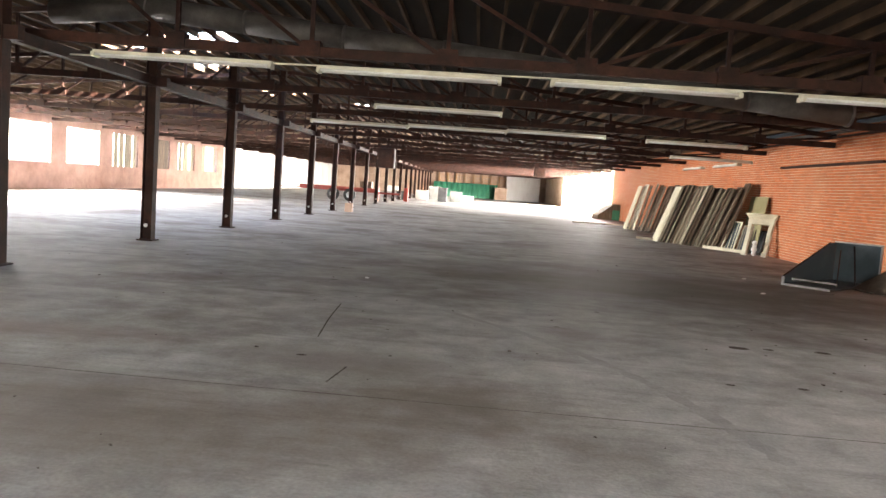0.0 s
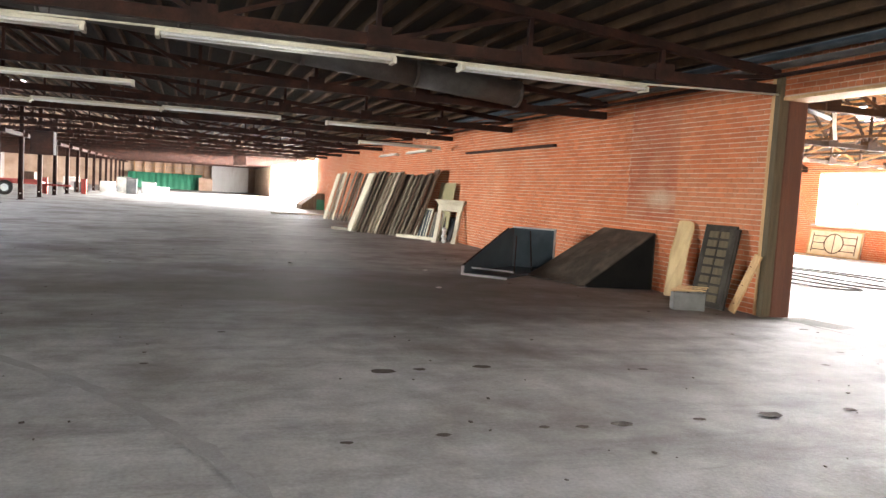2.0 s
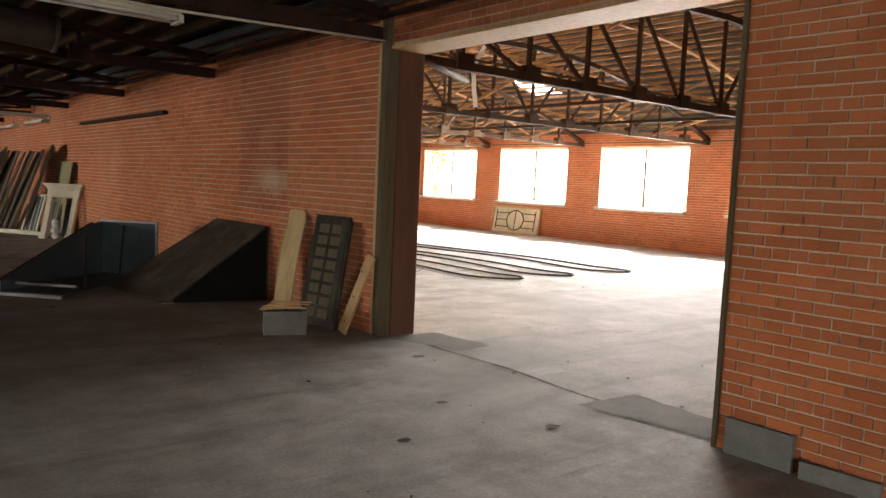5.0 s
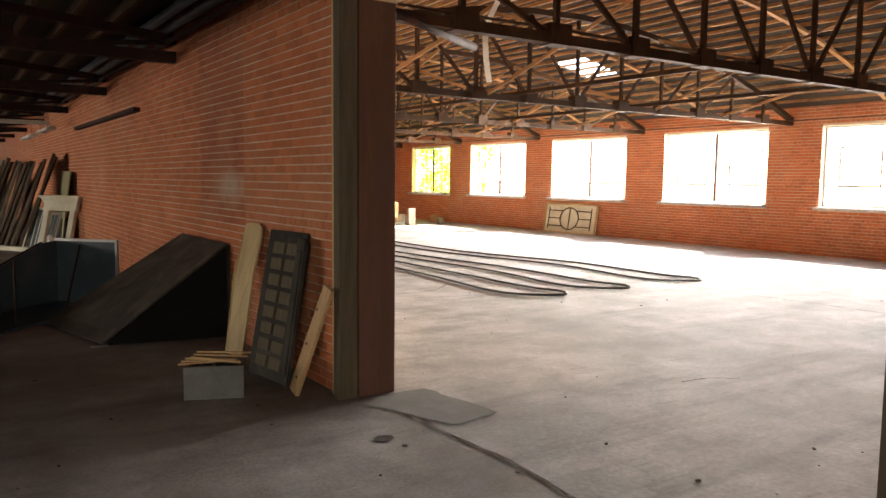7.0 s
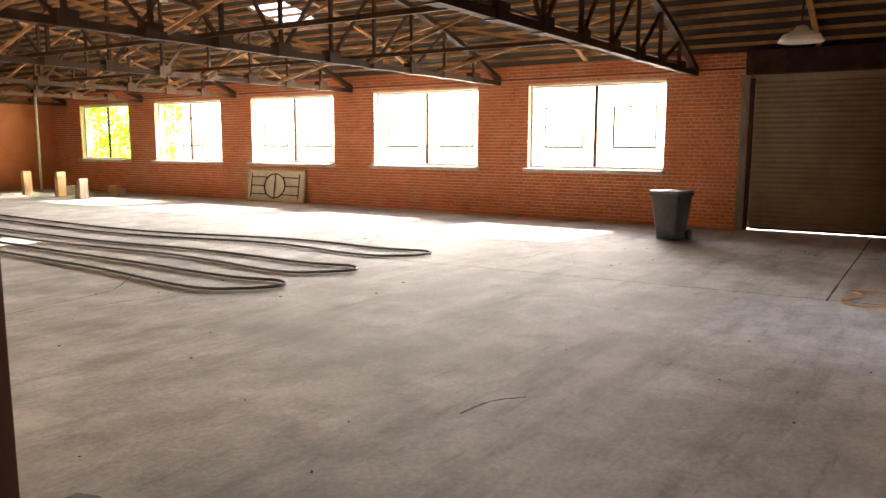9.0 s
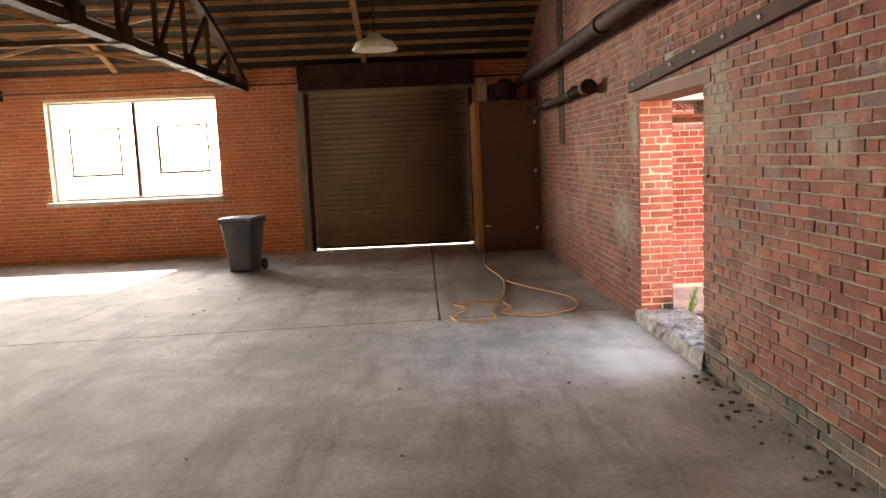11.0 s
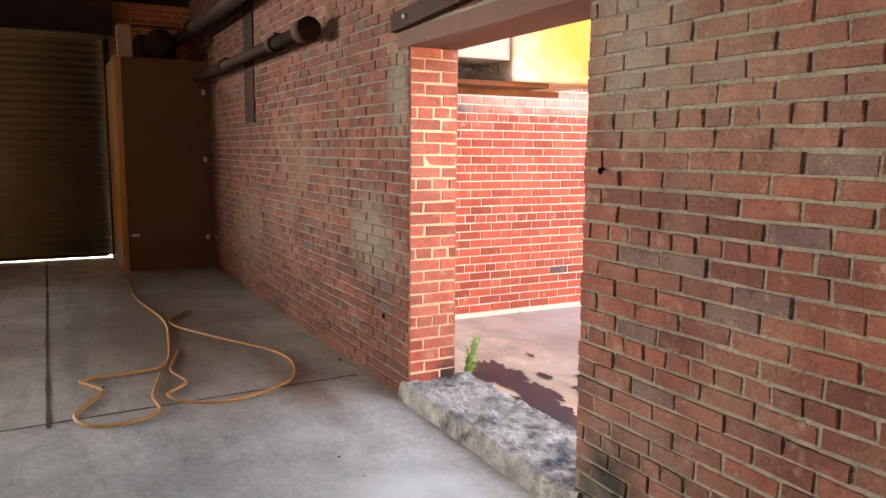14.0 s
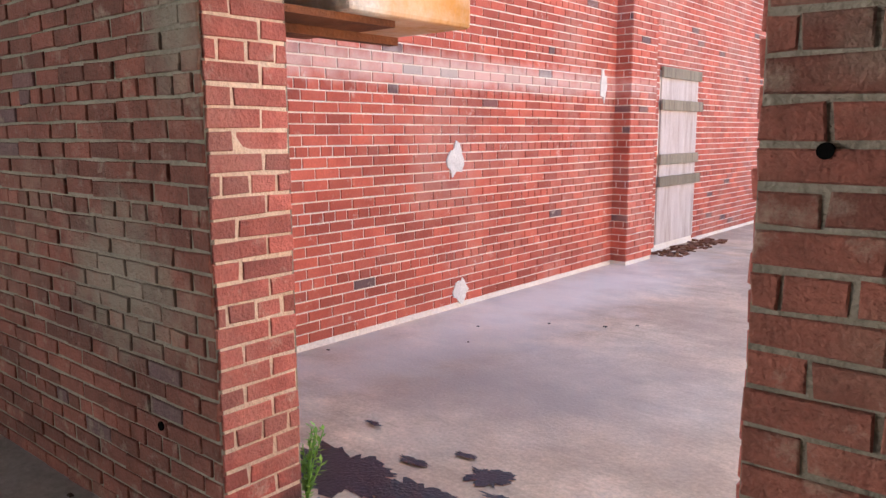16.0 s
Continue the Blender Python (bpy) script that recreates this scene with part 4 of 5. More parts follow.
def stack(y_far, y_near, x_far, x_near, n, h0, h1, group, lean_top):
    for k in range(n):
        f = k / (n - 1)
        y = y_far + (y_near - y_far) * f
        x = x_far + (x_near - x_far) * f
        h = h0 + (h1 - h0) * f + random.uniform(-0.08, 0.08)
        m_ = random.choice((M_GREYWOOD, M_BROWNDOOR, M_BROWNDOOR, M_GREYWOOD, M_BROWNDOOR, M_BROWNDOOR, M_BROWNDOOR, M_CREAM)) if k else M_CREAM
        lab = {M_GREYWOOD.name: "weathered grey panelled door leaning in a stack", M_BROWNDOOR.name: "dark brown panelled door leaning in a stack", M_CREAM.name: "cream-painted panelled door leaning in a stack"}[m_.name]
        th = thing("old_door", lab, "door", pose(x, y, 0.02, 0, lean_top + random.uniform(-2, 2), -5 + random.uniform(-5, 5)), group)
        w = 0.75 + random.uniform(-0.08, 0.1)
        solid("slab", [(0, 0.045, -w * 0.3, w * 0.7, 0, h)], m_, th, bevel=0.004)
        for j in range(3):
            for i in range(2):
                bm = bmesh.new()
                cuboid(bm, -0.012, 0.004, -w * 0.3 + 0.1 + i * w * 0.45, -w * 0.3 + 0.06 + (i + 1) * w * 0.42, 0.12 + j * h * 0.3, 0.05 + (j + 1) * h * 0.3, None, 0.004)
                part("raised_panel", bm, m_, th)


stack(24.9, 22.9, 5.75, 7.3, 19, 2.0, 2.1, "leaning old doors", 19)
stack(33.0, 30.5, 6.3, 7.45, 11, 2.1, 2.1, "further leaning old doors", 15)
for x0, y0, x1, y1 in ((5.4, 26.0, 6.9, 23.4), (6.9, 23.2, 7.7, 21.8)):
    q = bmesh.new()
    beam(q, (x0, y0, 0.045), (x1, y1, 0.045), 0.14, 0.09, bevel=0.005)
    tagged(part("timber_batten", q, M_CREAM if x0 > 6 else M_GREYWOOD), "pale timber batten lying on the floor", "batten")
q = bmesh.new()
beam(q, (4.4, 36.4, 0.03), (8.1, 36.9, 0.03), 0.12, 0.06)
tagged(part("timber_batten", q, M_CREAM), "long pale batten lying on the floor", "batten")
q = thing("plywood_sheet", "greenish plywood sheet leaning on the brick wall", "board", pose(7.86, 22.9, 0, 0, 8, 0))
solid("panel", [(0, 0.018, -1.35, 0, 0, 1.72)], mat("olive_plywood", (0.24, 0.22, 0.11), (0.32, 0.29, 0.16), 2.0, 0.8, 0.1), q)

# window sashes
for k, (x, y, h, w) in enumerate(((7.25, 22.75, 0.95, 0.5), (7.55, 22.25, 0.85, 0.4), (7.75, 21.75, 0.75, 0.42))):
    th = thing("window_sash", "old glazed window sash leaning against the stack", "sash", pose(x, y, 0.02, 0, 18, 30), "old window sashes")
    fm = (M_CREAM, M_GREYWOOD, M_BLACKPLY)[k]
    solid("sash_frame", [(0, 0.035, -w, -w + 0.05, 0, h), (0, 0.035, -0.05, 0, 0, h), (0, 0.035, -w + 0.05, -0.05, 0, 0.06), (0, 0.035, -w + 0.05, -0.05, h - 0.05, h)], fm, th)
    for j in (1, 2, 3):
        solid("glazing_bar", [(0.006, 0.03, -w + w * j / 4 - 0.01, -w + w * j / 4 + 0.01, 0.06, h - 0.05)], fm, th)
    solid("pane", [(0.014, 0.018, -w + 0.05, -0.05, 0.06, h - 0.05)], M_NAVY, th)

mt = thing("mantelpiece", "cream-painted fireplace surround leaning on the brick wall", "mantelpiece", pose(7.42, 21.25, 0.0, 0, 16, 42))
for y in (-0.62, 0.0):
    bm = bmesh.new()
    cuboid(bm, 0, 0.09, y - 0.06, y + 0.06, 0, 0.95, None, 0.008)
    part("pilaster", bm, M_CREAM, mt)
    solid("plinth", [(-0.02, 0.1, y - 0.075, y + 0.075, 0, 0.12)], M_CREAM, mt, bevel=0.006)
bm = bmesh.new()
cuboid(bm, 0, 0.09, -0.70, 0.08, 0.95, 1.12, None, 0.008)
part("frieze", bm, M_CREAM, mt)
for z, o in ((1.12, 0.02), (1.16, 0.05), (1.2, 0.09)):
    solid("moulding", [(-o, 0.10, -0.70 - o, 0.08 + o, z, z + 0.04)], M_CREAM, mt, bevel=0.006)
bm = bmesh.new()
for z, r in ((0.08, 0.07), (0.2, 0.085), (0.3, 0.06), (0.38, 0.07)):
    bmesh.ops.create_icosphere(bm, subdivisions=2, radius=r, matrix=pose(7.62, 20.95, z))
tagged(part("plaster_ornament", bm, M_PATCHWHITE), "lumpy white plaster ornament on the floor", "ornament")

gb = thing("green_ramp_box", "dark wedge box with a green side by the wall", "box", pose(6.9, 44.5, 0))
bm = bmesh.new()
v = [bm.verts.new(p) for p in ((0, 0, 0), (1.3, 0, 0), (1.3, 0, 0.95), (0.9, 0, 0.95), (0, 0, 0.25), (0, 2.4, 0), (1.3, 2.4, 0), (1.3, 2.4, 0.95), (0.9, 2.4, 0.95), (0, 2.4, 0.25))]
for f in ((0, 1, 2, 3, 4), (9, 8, 7, 6, 5), (1, 6, 7, 2), (2, 7, 8, 3), (3, 8, 9, 4), (4, 9, 5, 0), (0, 5, 6, 1)):
    bm.faces.new([v[i] for i in f])
part("body", bm, M_BROWNDOOR, gb)
solid("side_cloth", [(0.85, 1.29, -0.012, -0.002, 0, 0.6)], M_GREEN, gb, "green painted side")

# small litter on the hall floor
random.seed(3)
for k, (x, y, s) in enumerate(((5.8, 12.2, 0.05), (4.4, 11.6, 0.06), (2.6, 14.6, 0.05), (-1.8, 9.8, 0.05), (6.0, 16.0, 0.04), (4.9, 13.9, 0.05))):
    bm = bmesh.new()
    bmesh.ops.create_icosphere(bm, subdivisions=1, radius=s * 0.6, matrix=pose(x, y, s * 0.2) @ Matrix.Diagonal((1.3, 0.8, 0.35, 1)))
    for q in bm.verts:
        q.co += Vector((random.uniform(-1, 1), random.uniform(-1, 1), 0)) * s * 0.2
    tagged(part("paper_scrap", bm, M_PATCHWHITE if k % 2 else M_DIRT), "small crumpled scrap on the concrete", "scrap", "floor litter")


def floor_hole(x, y, rx, ry):
    bm = bmesh.new()
    n_ = 14
    c = bm.verts.new((x, y, 0.0035))
    ring = [bm.verts.new((x + rx * math.cos(6.283 * k / n_) * random.uniform(0.75, 1.15), y + ry * math.sin(6.283 * k / n_) * random.uniform(0.75, 1.15), 0.005)) for k in range(n_)]
    for k in range(n_):
        bm.faces.new((c, ring[k], ring[(k + 1) % n_]))
    return structure(part("floor_hole", bm, M_DIRT), "dark chipped hole in the concrete", "hole")


for x, y, r in ((1.75, 5.15, 0.04), (2.33, 5.2, 0.05), (3.0, 5.25, 0.04), (3.25, 5.22, 0.05), (3.55, 5.24, 0.08), (4.15, 5.25, 0.05), (4.76, 5.28, 0.10), (5.5, 5.3, 0.06), (2.34, 6.72, 0.11), (2.65, 6.75, 0.06), (3.2, 6.8, 0.08), (8.02, 8.33, 0.07), (4.6, 6.6, 0.05), (6.6, 6.6, 0.05), (7.6, 6.3, 0.06), (-2.2, 9.4, 0.05), (0.6, 7.1, 0.04), (7.3, 7.1, 0.05), (-1.6, 5.0, 0.04), (1.2, 8.3, 0.04)):
    floor_hole(x, y, r, r * 0.7)
bm = bmesh.new()
for k in range(500):
    x, y = random.uniform(-8, 21), random.uniform(1, 20)
    s = random.choice((0.006, 0.008, 0.01, 0.014))
    cuboid(bm, -s, s, -s * 0.6, s * 0.6, 0, s * 0.5, pose(x, y, 0.0005, 0, 0, random.random() * 180))
tagged(part("floor_grit", bm, M_DIRT), "scattered dark grit and chips on the floor", "grit", kind="stuff")


M_SCUFF = mat("grey_scuff", (0.31, 0.295, 0.28), (0.40, 0.385, 0.37), 5.0, 0.85, 0.1)


def crack(name, pts, w, material, label):
    """A filled joint or crack: a thin irregular dark strip."""
    bm = bmesh.new()
    p = smooth_path([(x, y, 0.003) for x, y in pts], 10)
    prev = None
    for i, q in enumerate(p):
        d = (p[min(i + 1, len(p) - 1)] - p[max(i - 1, 0)]).normalized()
        s = Vector((-d.y, d.x, 0)) * w * random.uniform(0.35, 0.8)
        cur = (bm.verts.new(q + s), bm.verts.new(q - s))
        if prev:
            bm.faces.new((prev[0], prev[1], cur[1], cur[0]))
        prev = cur
    return structure(part(name, bm, material), label, "joint")


crack("floor_joint", [(8.42, 9.15), (8.4, 8.4), (8.44, 7.6), (8.38, 6.9), (8.37, 6.5), (8.4, 5.5)], 0.03, M_DIRT, "dirty joint between the two floor slabs")
crack("floor_joint", [(15.78 - 0.05 * k, 4.95 + 0.9 * k) for k in range(31)], 0.018, M_DIRT, "straight dark joint in the pale slab")
crack("floor_joint", [(15.6, 6.75), (17.5, 6.75), (19.5, 6.74), (22.0, 6.74)], 0.018, M_DIRT, "straight dark joint in the pale slab")
crack("floor_crack", [(12.6, 14.2), (12.0, 13.6), (11.6, 13.4), (10.4, 13.2)], 0.012, M_DIRT, "thin dark crack in the slab")
crack("floor_crack", [(11.2, 8.0), (11.0, 8.15), (10.7, 8.2)], 0.014, M_DIRT, "short curved scratch in the slab")
for a in ([(11.2, 12.85), (11.6, 12.8), (12.0, 12.72), (12.3, 12.65)], [(16.2, 10.9), (16.6, 10.75), (17.4, 10.7)], [(-1.75, 7.5), (-1.7, 6.6), (-1.62, 5.7)], [(-1.26, 4.3), (-1.2, 4.75)]):
    crack("floor_crack", a, 0.012, M_DIRT, "short dark crack in the concrete")
crack("floor_scuff", [(-0.6, 7.6), (0.35, 6.4), (0.95, 5.3), (1.3, 4.3), (1.5, 3.4)], 0.10, M_SCUFF, "curved dark tyre scuff on the concrete")
crack("floor_crack", [(-6, 4.2), (-2, 4.05), (3, 3.95), (8.2, 3.9)], 0.009, M_DIRT, "straight joint across the hall floor")
for pts in (((8.2, 9.15), (8.85, 9.15), (8.95, 8.35), (8.55, 8.3)), ((8.15, 6.55), (8.75, 6.5), (8.7, 5.55), (8.3, 5.55))):
    bm = bmesh.new()
    ring = [Vector((x, y, 0.004)) for x, y in pts]
    loop = [ring[i].lerp(ring[(i + 1) % 4], k / 7) for i in range(4) for k in range(7)]
    loop = [q + Vector((random.uniform(-0.02, 0.02), random.uniform(-0.02, 0.02), 0)) for q in loop]
    bm.faces.new([bm.verts.new(q) for q in loop])
    structure(part("floor_patch", bm, M_BLOCK), "rough darker cement patch at the threshold", "patch")

# ---- far end of the hall ----
tr = thing("flatbed_trailer", "red flatbed trailer with two axles", "trailer", pose(-11.2, 44.6, 0))
solid("deck", [(0, 4.6, 0, 2.0, 0.62, 0.74)], M_RED, tr, bevel=0.01)
solid("side_rail", [(0, 4.6, -0.05, 0.0, 0.6, 0.86)], M_RED, tr)
solid("drawbar", [(4.6, 6.0, 0.9, 1.1, 0.55, 0.65)], M_RED, tr)
q = bmesh.new()
beam(q, (0, 1.0, 0.68), (-1.3, 1.0, 0.62), 1.9, 0.05)
part("loading_ramp", q, M_RED, tr)
for x in (2.1, 3.1):
    q = bmesh.new()
    lathe(q, [(0.2, -0.1), (0.36, -0.1), (0.38, -0.05), (0.38, 0.05), (0.36, 0.1), (0.2, 0.1)], 24, pose(x, -0.16, 0.38, 90))
    wheel = part("wheel", q, M_RUBBER, tr, "black tyre")
    q = bmesh.new()
    lathe(q, [(0.2, -0.11), (0.19, 0.11)], 20, pose(x, -0.16, 0.38, 90))
    part("rim", q, M_ALU, wheel, "pale steel rim")
solid("load_box", [(3.6, 4.3, 0.6, 1.3, 0.74, 1.25)], M_BROWNDOOR, tr)


def simple_box(name, label, cat, x, y, z, w, d, h, m_, group=""):
    th = thing(name, label, cat, pose(x, y, z), group)
    solid("body", [(-w / 2, w / 2, -d / 2, d / 2, 0, h * 0.94)], m_, th, bevel=min(w, d, h) * 0.04)
    solid("lid", [(-w / 2 - 0.01, w / 2 + 0.01, -d / 2 - 0.01, d / 2 + 0.01, h * 0.94, h)], m_, th)
    return th


simple_box("cardboard_box", "small brown box at the foot of a column", "box", -5.6, 30.0, 0, 0.3, 0.3, 0.36, M_FARWALL)
simple_box("waste_bin", "black waste bin standing in the bright far bay", "bin", -3.2, 60, 0, 0.7, 0.7, 1.15, M_BIN)
simple_box("crate", "dark crate in the bright far bay", "crate", -6.4, 58, 0, 0.6, 0.6, 0.7, M_BIN)
for k, (x, y, h) in enumerate(((-5.0, 62, 0.8), (-2.2, 63, 0.9), (-1.2, 61, 0.6), (-4.2, 66, 1.2), (-7.6, 63, 1.0))):
    simple_box("storage_box", "pale box in the bright far bay", "box", x, y, 0, 1.0, 0.8, h, (M_WHITE, M_BLOCK)[k % 2], "boxes at the far end")
for k, x in enumerate((-7.2, -5.5)):
    simple_box("red_cylinder_stand", "red fire point by the columns", "fire point", x, 50 + 3 * k, 0, 0.3, 0.3, 0.95, M_RED)
simple_box("pale_cabinet", "pale grey cabinet at the end wall", "cabinet", 5.2, 94.5, 0, 4.2, 1.4, 3.2, M_WHITE)
simple_box("brown_carton", "brown carton by the end wall", "carton", 2.4, 92, 0, 1.5, 1.0, 1.5, M_FARWALL)
tp = thing("green_tarpaulin", "long green tarpaulin hung over stacked goods", "tarpaulin", pose(-6.0, 93.5, 0))
bm = bmesh.new()
prev = None
for i in range(60):
    x = 8.0 * i / 59
    y = 0.12 * math.sin(i * 1.3) + 0.06 * math.sin(i * 3.1)
    cur = [bm.verts.new((x, y, 0.0)), bm.verts.new((x, y * 0.5 + 0.1, 1.75 + 0.05 * math.sin(i * 0.8))), bm.verts.new((x, 0.8, 1.8))]
    if prev:
        for a in range(2):
            bm.faces.new((prev[a], cur[a], cur[a + 1], prev[a + 1])).smooth = True
    prev = cur
part("cloth", bm, M_GREEN, tp)
rk = thing("storage_rack", "tall timber storage rack on the end wall", "rack", pose(-5.5, 95.2, 0))
for k in range(9):
    solid("upright", [(k * 1.1, k * 1.1 + 0.08, 0, 0.5, 0, 3.6)], M_TIMBER, rk)
for k in range(5):
    solid("shelf", [(0.08, 8.8, 0.02, 0.48, 1.9 + k * 0.4, 1.94 + k * 0.4)], M_PINE, rk)

# ---- side room ----
hose = []
for k, (xn, xf, w) in enumerate(((13.0, 12.9, 0.52), (14.3, 13.9, 0.5), (16.0, 15.2, 0.5))):
    yn = 12.05
    pts = [(xf - 0.25, 30.0, 0.022), (xf - 0.1, 24, 0.022), (xf - 0.25, 18.4, 0.022), (xn - 0.45, 15.0, 0.022), (xn - 0.62, 12.9, 0.022), (xn - 0.36, yn + 0.22, 0.022), (xn + 0.02, yn, 0.022), (xn + 0.22, yn + 0.26, 0.022), (xn + 0.08, 13.0, 0.022), (xn + 0.12, 15.0, 0.022), (xf + 0.25, 18.4, 0.022), (xf + 0.38, 24, 0.022), (xf + 0.3, 30.0, 0.022)]
    bm = bmesh.new()
    tube(bm, smooth_path(pts, 10), 0.018, 8)
    tagged(part("rubber_hose", bm, M_RUBBER), "black rubber hose laid in a long loop on the floor", "hose", "hose loops")

ft = thing("folding_table", "folded table on its edge, steel legs towards the room", "folding table", pose(21.88, 22.45, 0.0, 0, 9, 0))
FT_L, FT_H = 2.25, 0.92
solid("tabletop", [(0.03, 0.07, -FT_L, 0, 0, FT_H)], M_CREAM, ft, "cream hardboard underside", bevel=0.006)
solid("edge_frame", [(0.0, 0.03, -FT_L, 0, 0, 0.04), (0.0, 0.03, -FT_L, 0, FT_H - 0.04, FT_H), (0.0, 0.03, -FT_L, -FT_L + 0.04, 0.04, FT_H - 0.04), (0.0, 0.03, -0.04, 0, 0.04, FT_H - 0.04)], M_YELLOWPLY, ft)
bm = bmesh.new()
tube(bm, [(0.0, -FT_L / 2 + 0.40 * math.cos(6.2832 * k / 28), FT_H / 2 + 0.34 * math.sin(6.2832 * k / 28)) for k in range(29)], 0.016, 8)
part("leg_loop", bm, M_STEEL, ft, "dark bent steel loop")
bm = bmesh.new()
tube(bm, [(0.0, -FT_L / 2, 0.12), (0.0, -FT_L / 2, FT_H - 0.12)], 0.012, 8)
part("brace", bm, M_STEEL, ft)
for sgn in (-1, 1):
    c = -FT_L / 2
    for z, reach in ((0.22, 0.30), (FT_H / 2, 0.40), (0.70, 0.30)):
        bm = bmesh.new()
        tube(bm, [(0.0, c + sgn * reach, z), (0.0, c + sgn * 0.92, z)], 0.014, 8)
        part("leg", bm, M_STEEL, ft, "dark steel leg")
    bm = bmesh.new()
    tube(bm, [(0.0, c + sgn * 0.92, 0.12), (0.0, c + sgn * 0.92, FT_H - 0.12)], 0.014, 8)
    part("foot_bar", bm, M_STEEL, ft, "dark steel foot bar")
random.seed(31)
for k in range(9):
    x, y, h = 19.6 + random.uniform(0, 1.8), 28.6 + random.uniform(-2.2, 1.6), random.choice((0.25, 0.3, 0.45, 0.6, 0.75))
    th = thing("timber_offcut", "upright pale timber offcut near the corner", "offcut", pose(x, y, 0, 0, 0, random.uniform(0, 40)), "timber offcuts")
    solid("block", [(-0.14, 0.14, -0.06, 0.06, 0, h)], M_PINE if k % 2 else M_GREYWOOD, th, bevel=0.006)
bm = bmesh.new()
tube(bm, [(20.9, 31.4, 0), (20.9, 31.4, 3.3)], 0.04, 10)
tagged(part("white_pipe", bm, M_ENAMEL), "white upright pipe in the corner", "pipe")

# wheeled bin
wb = thing("wheelie_bin", "dark grey two-wheeled waste bin with a blue-grey lid", "bin", pose(19.80, 9.62, 0, 0, 0, -100) @ Matrix.Scale(0.86, 4))
bm = bmesh.new()
lo, hi = (0.42, 0.46), (0.58, 0.66)
rings = []
for z, f in ((0.03, 0.0), (0.10, 0.02), (0.86, 0.95), (0.93, 1.0)):
    w, d = lo[0] + (hi[0] - lo[0]) * f, lo[1] + (hi[1] - lo[1]) * f
    ring = []
    for cx, cy, a0 in ((1, 1, 0), (-1, 1, 90), (-1, -1, 180), (1, -1, 270)):
        for a in (0, 30, 60, 90):
            q = radians(a0 + a)
            ring.append(bm.verts.new((cx * (w / 2 - 0.05) + 0.05 * math.cos(q), cy * (d / 2 - 0.05) + 0.05 * math.sin(q), z)))
    rings.append(ring)
for a, b in zip(rings, rings[1:]):
    for i in range(16):
        bm.faces.new((a[i], a[(i + 1) % 16], b[(i + 1) % 16], b[i])).smooth = True
bm.faces.new(rings[0][::-1])
bm.faces.new(rings[-1])
part("body", bm, M_BIN, wb)
bm = bmesh.new()
cuboid(bm, -0.31, 0.31, -0.36, 0.35, 0.935, 0.985, None, 0.02)
part("lid", bm, M_BLUELID, wb, "blue-grey hinged lid")
bm = bmesh.new()
tube(bm, [(-0.24, 0.42, 0.90), (0.24, 0.42, 0.90)], 0.016, 10)
part("handle", bm, M_BIN, wb)
solid("rim", [(-0.305, 0.305, -0.345, 0.345, 0.88, 0.934)], M_BIN, wb, bevel=0.01)
for x in (-0.25, 0.25):
    bm = bmesh.new()
    lathe(bm, [(0.05, -0.03), (0.1, -0.03), (0.105, 0), (0.1, 0.03), (0.05, 0.03)], 18, pose(x, 0.27, 0.105, 0, 90))
    part("wheel", bm, M_RUBBER, wb)

# tall cabinet in the corner
cb = thing("tall_cabinet", "tall brown hardboard cabinet with an orange pine edge", "cabinet", pose(20.8, 4.88, 0))
solid("body", [(0.0, 1.15, 0.0, 0.98, 0, 2.5)], M_CABINET, cb)
solid("corner_post", [(-0.02, 1.15, 0.984, 1.06, 0, 2.5)], M_ORANGEWOOD, cb, "orange varnished pine edge", bevel=0.004)
solid("top_rail", [(-0.012, -0.002, 0.03, 0.95, 2.05, 2.47)], M_CABINET, cb)
for z in (0.35, 1.3, 2.1):
    solid("hinge", [(-0.02, -0.004, 0.06, 0.1, z, z + 0.06)], M_ALU, cb)
solid("latch", [(-0.025, -0.004, 0.86, 0.95, 0.42, 0.45)], M_ALU, cb)
mo = thing("shutter_motor", "dark shutter motor and gear on the cabinet", "motor", pose(21.1, 5.4, 2.5))
solid("casing", [(0, 0.5, -0.2, 0.25, 0, 0.3)], M_STEEL, mo, bevel=0.02)
bm = bmesh.new()
lathe(bm, [(0.16, 0), (0.17, 0.02), (0.17, 0.08), (0.05, 0.1)], 20, pose(-0.02, 0.0, 0.2, 0, -90))
part("gear_wheel", bm, M_STEEL, mo)
solid("conduit_box", [(0.1, 0.3, 0.3, 0.45, 0.02, 0.42)], M_FARWALL, mo)

# pipes on the yard wall
def wall_pipe(name, label, pts, r, m_):
    bm = bmesh.new()
    tube(bm, pts, r, 14)
    th = thing(name, label, "pipe", pose(0, 0, 0))
    part("pipe_run", bm, m_, th)
    a, b = Vector(pts[0]), Vector(pts[-1])
    for f in (0.12, 0.5, 0.85):
        c = a.lerp(b, f)
        bm = bmesh.new()
        d = (b - a).normalized() * 0.06
        tube(bm, [c - d, c + d], r * 1.25, 14)
        part("coupling", bm, m_, th)
        solid("wall_hanger", [(c.x - 0.02, c.x + 0.02, SY1 + 0.002, c.y, c.z + r, c.z + r + 0.04)], m_, th)
    return th


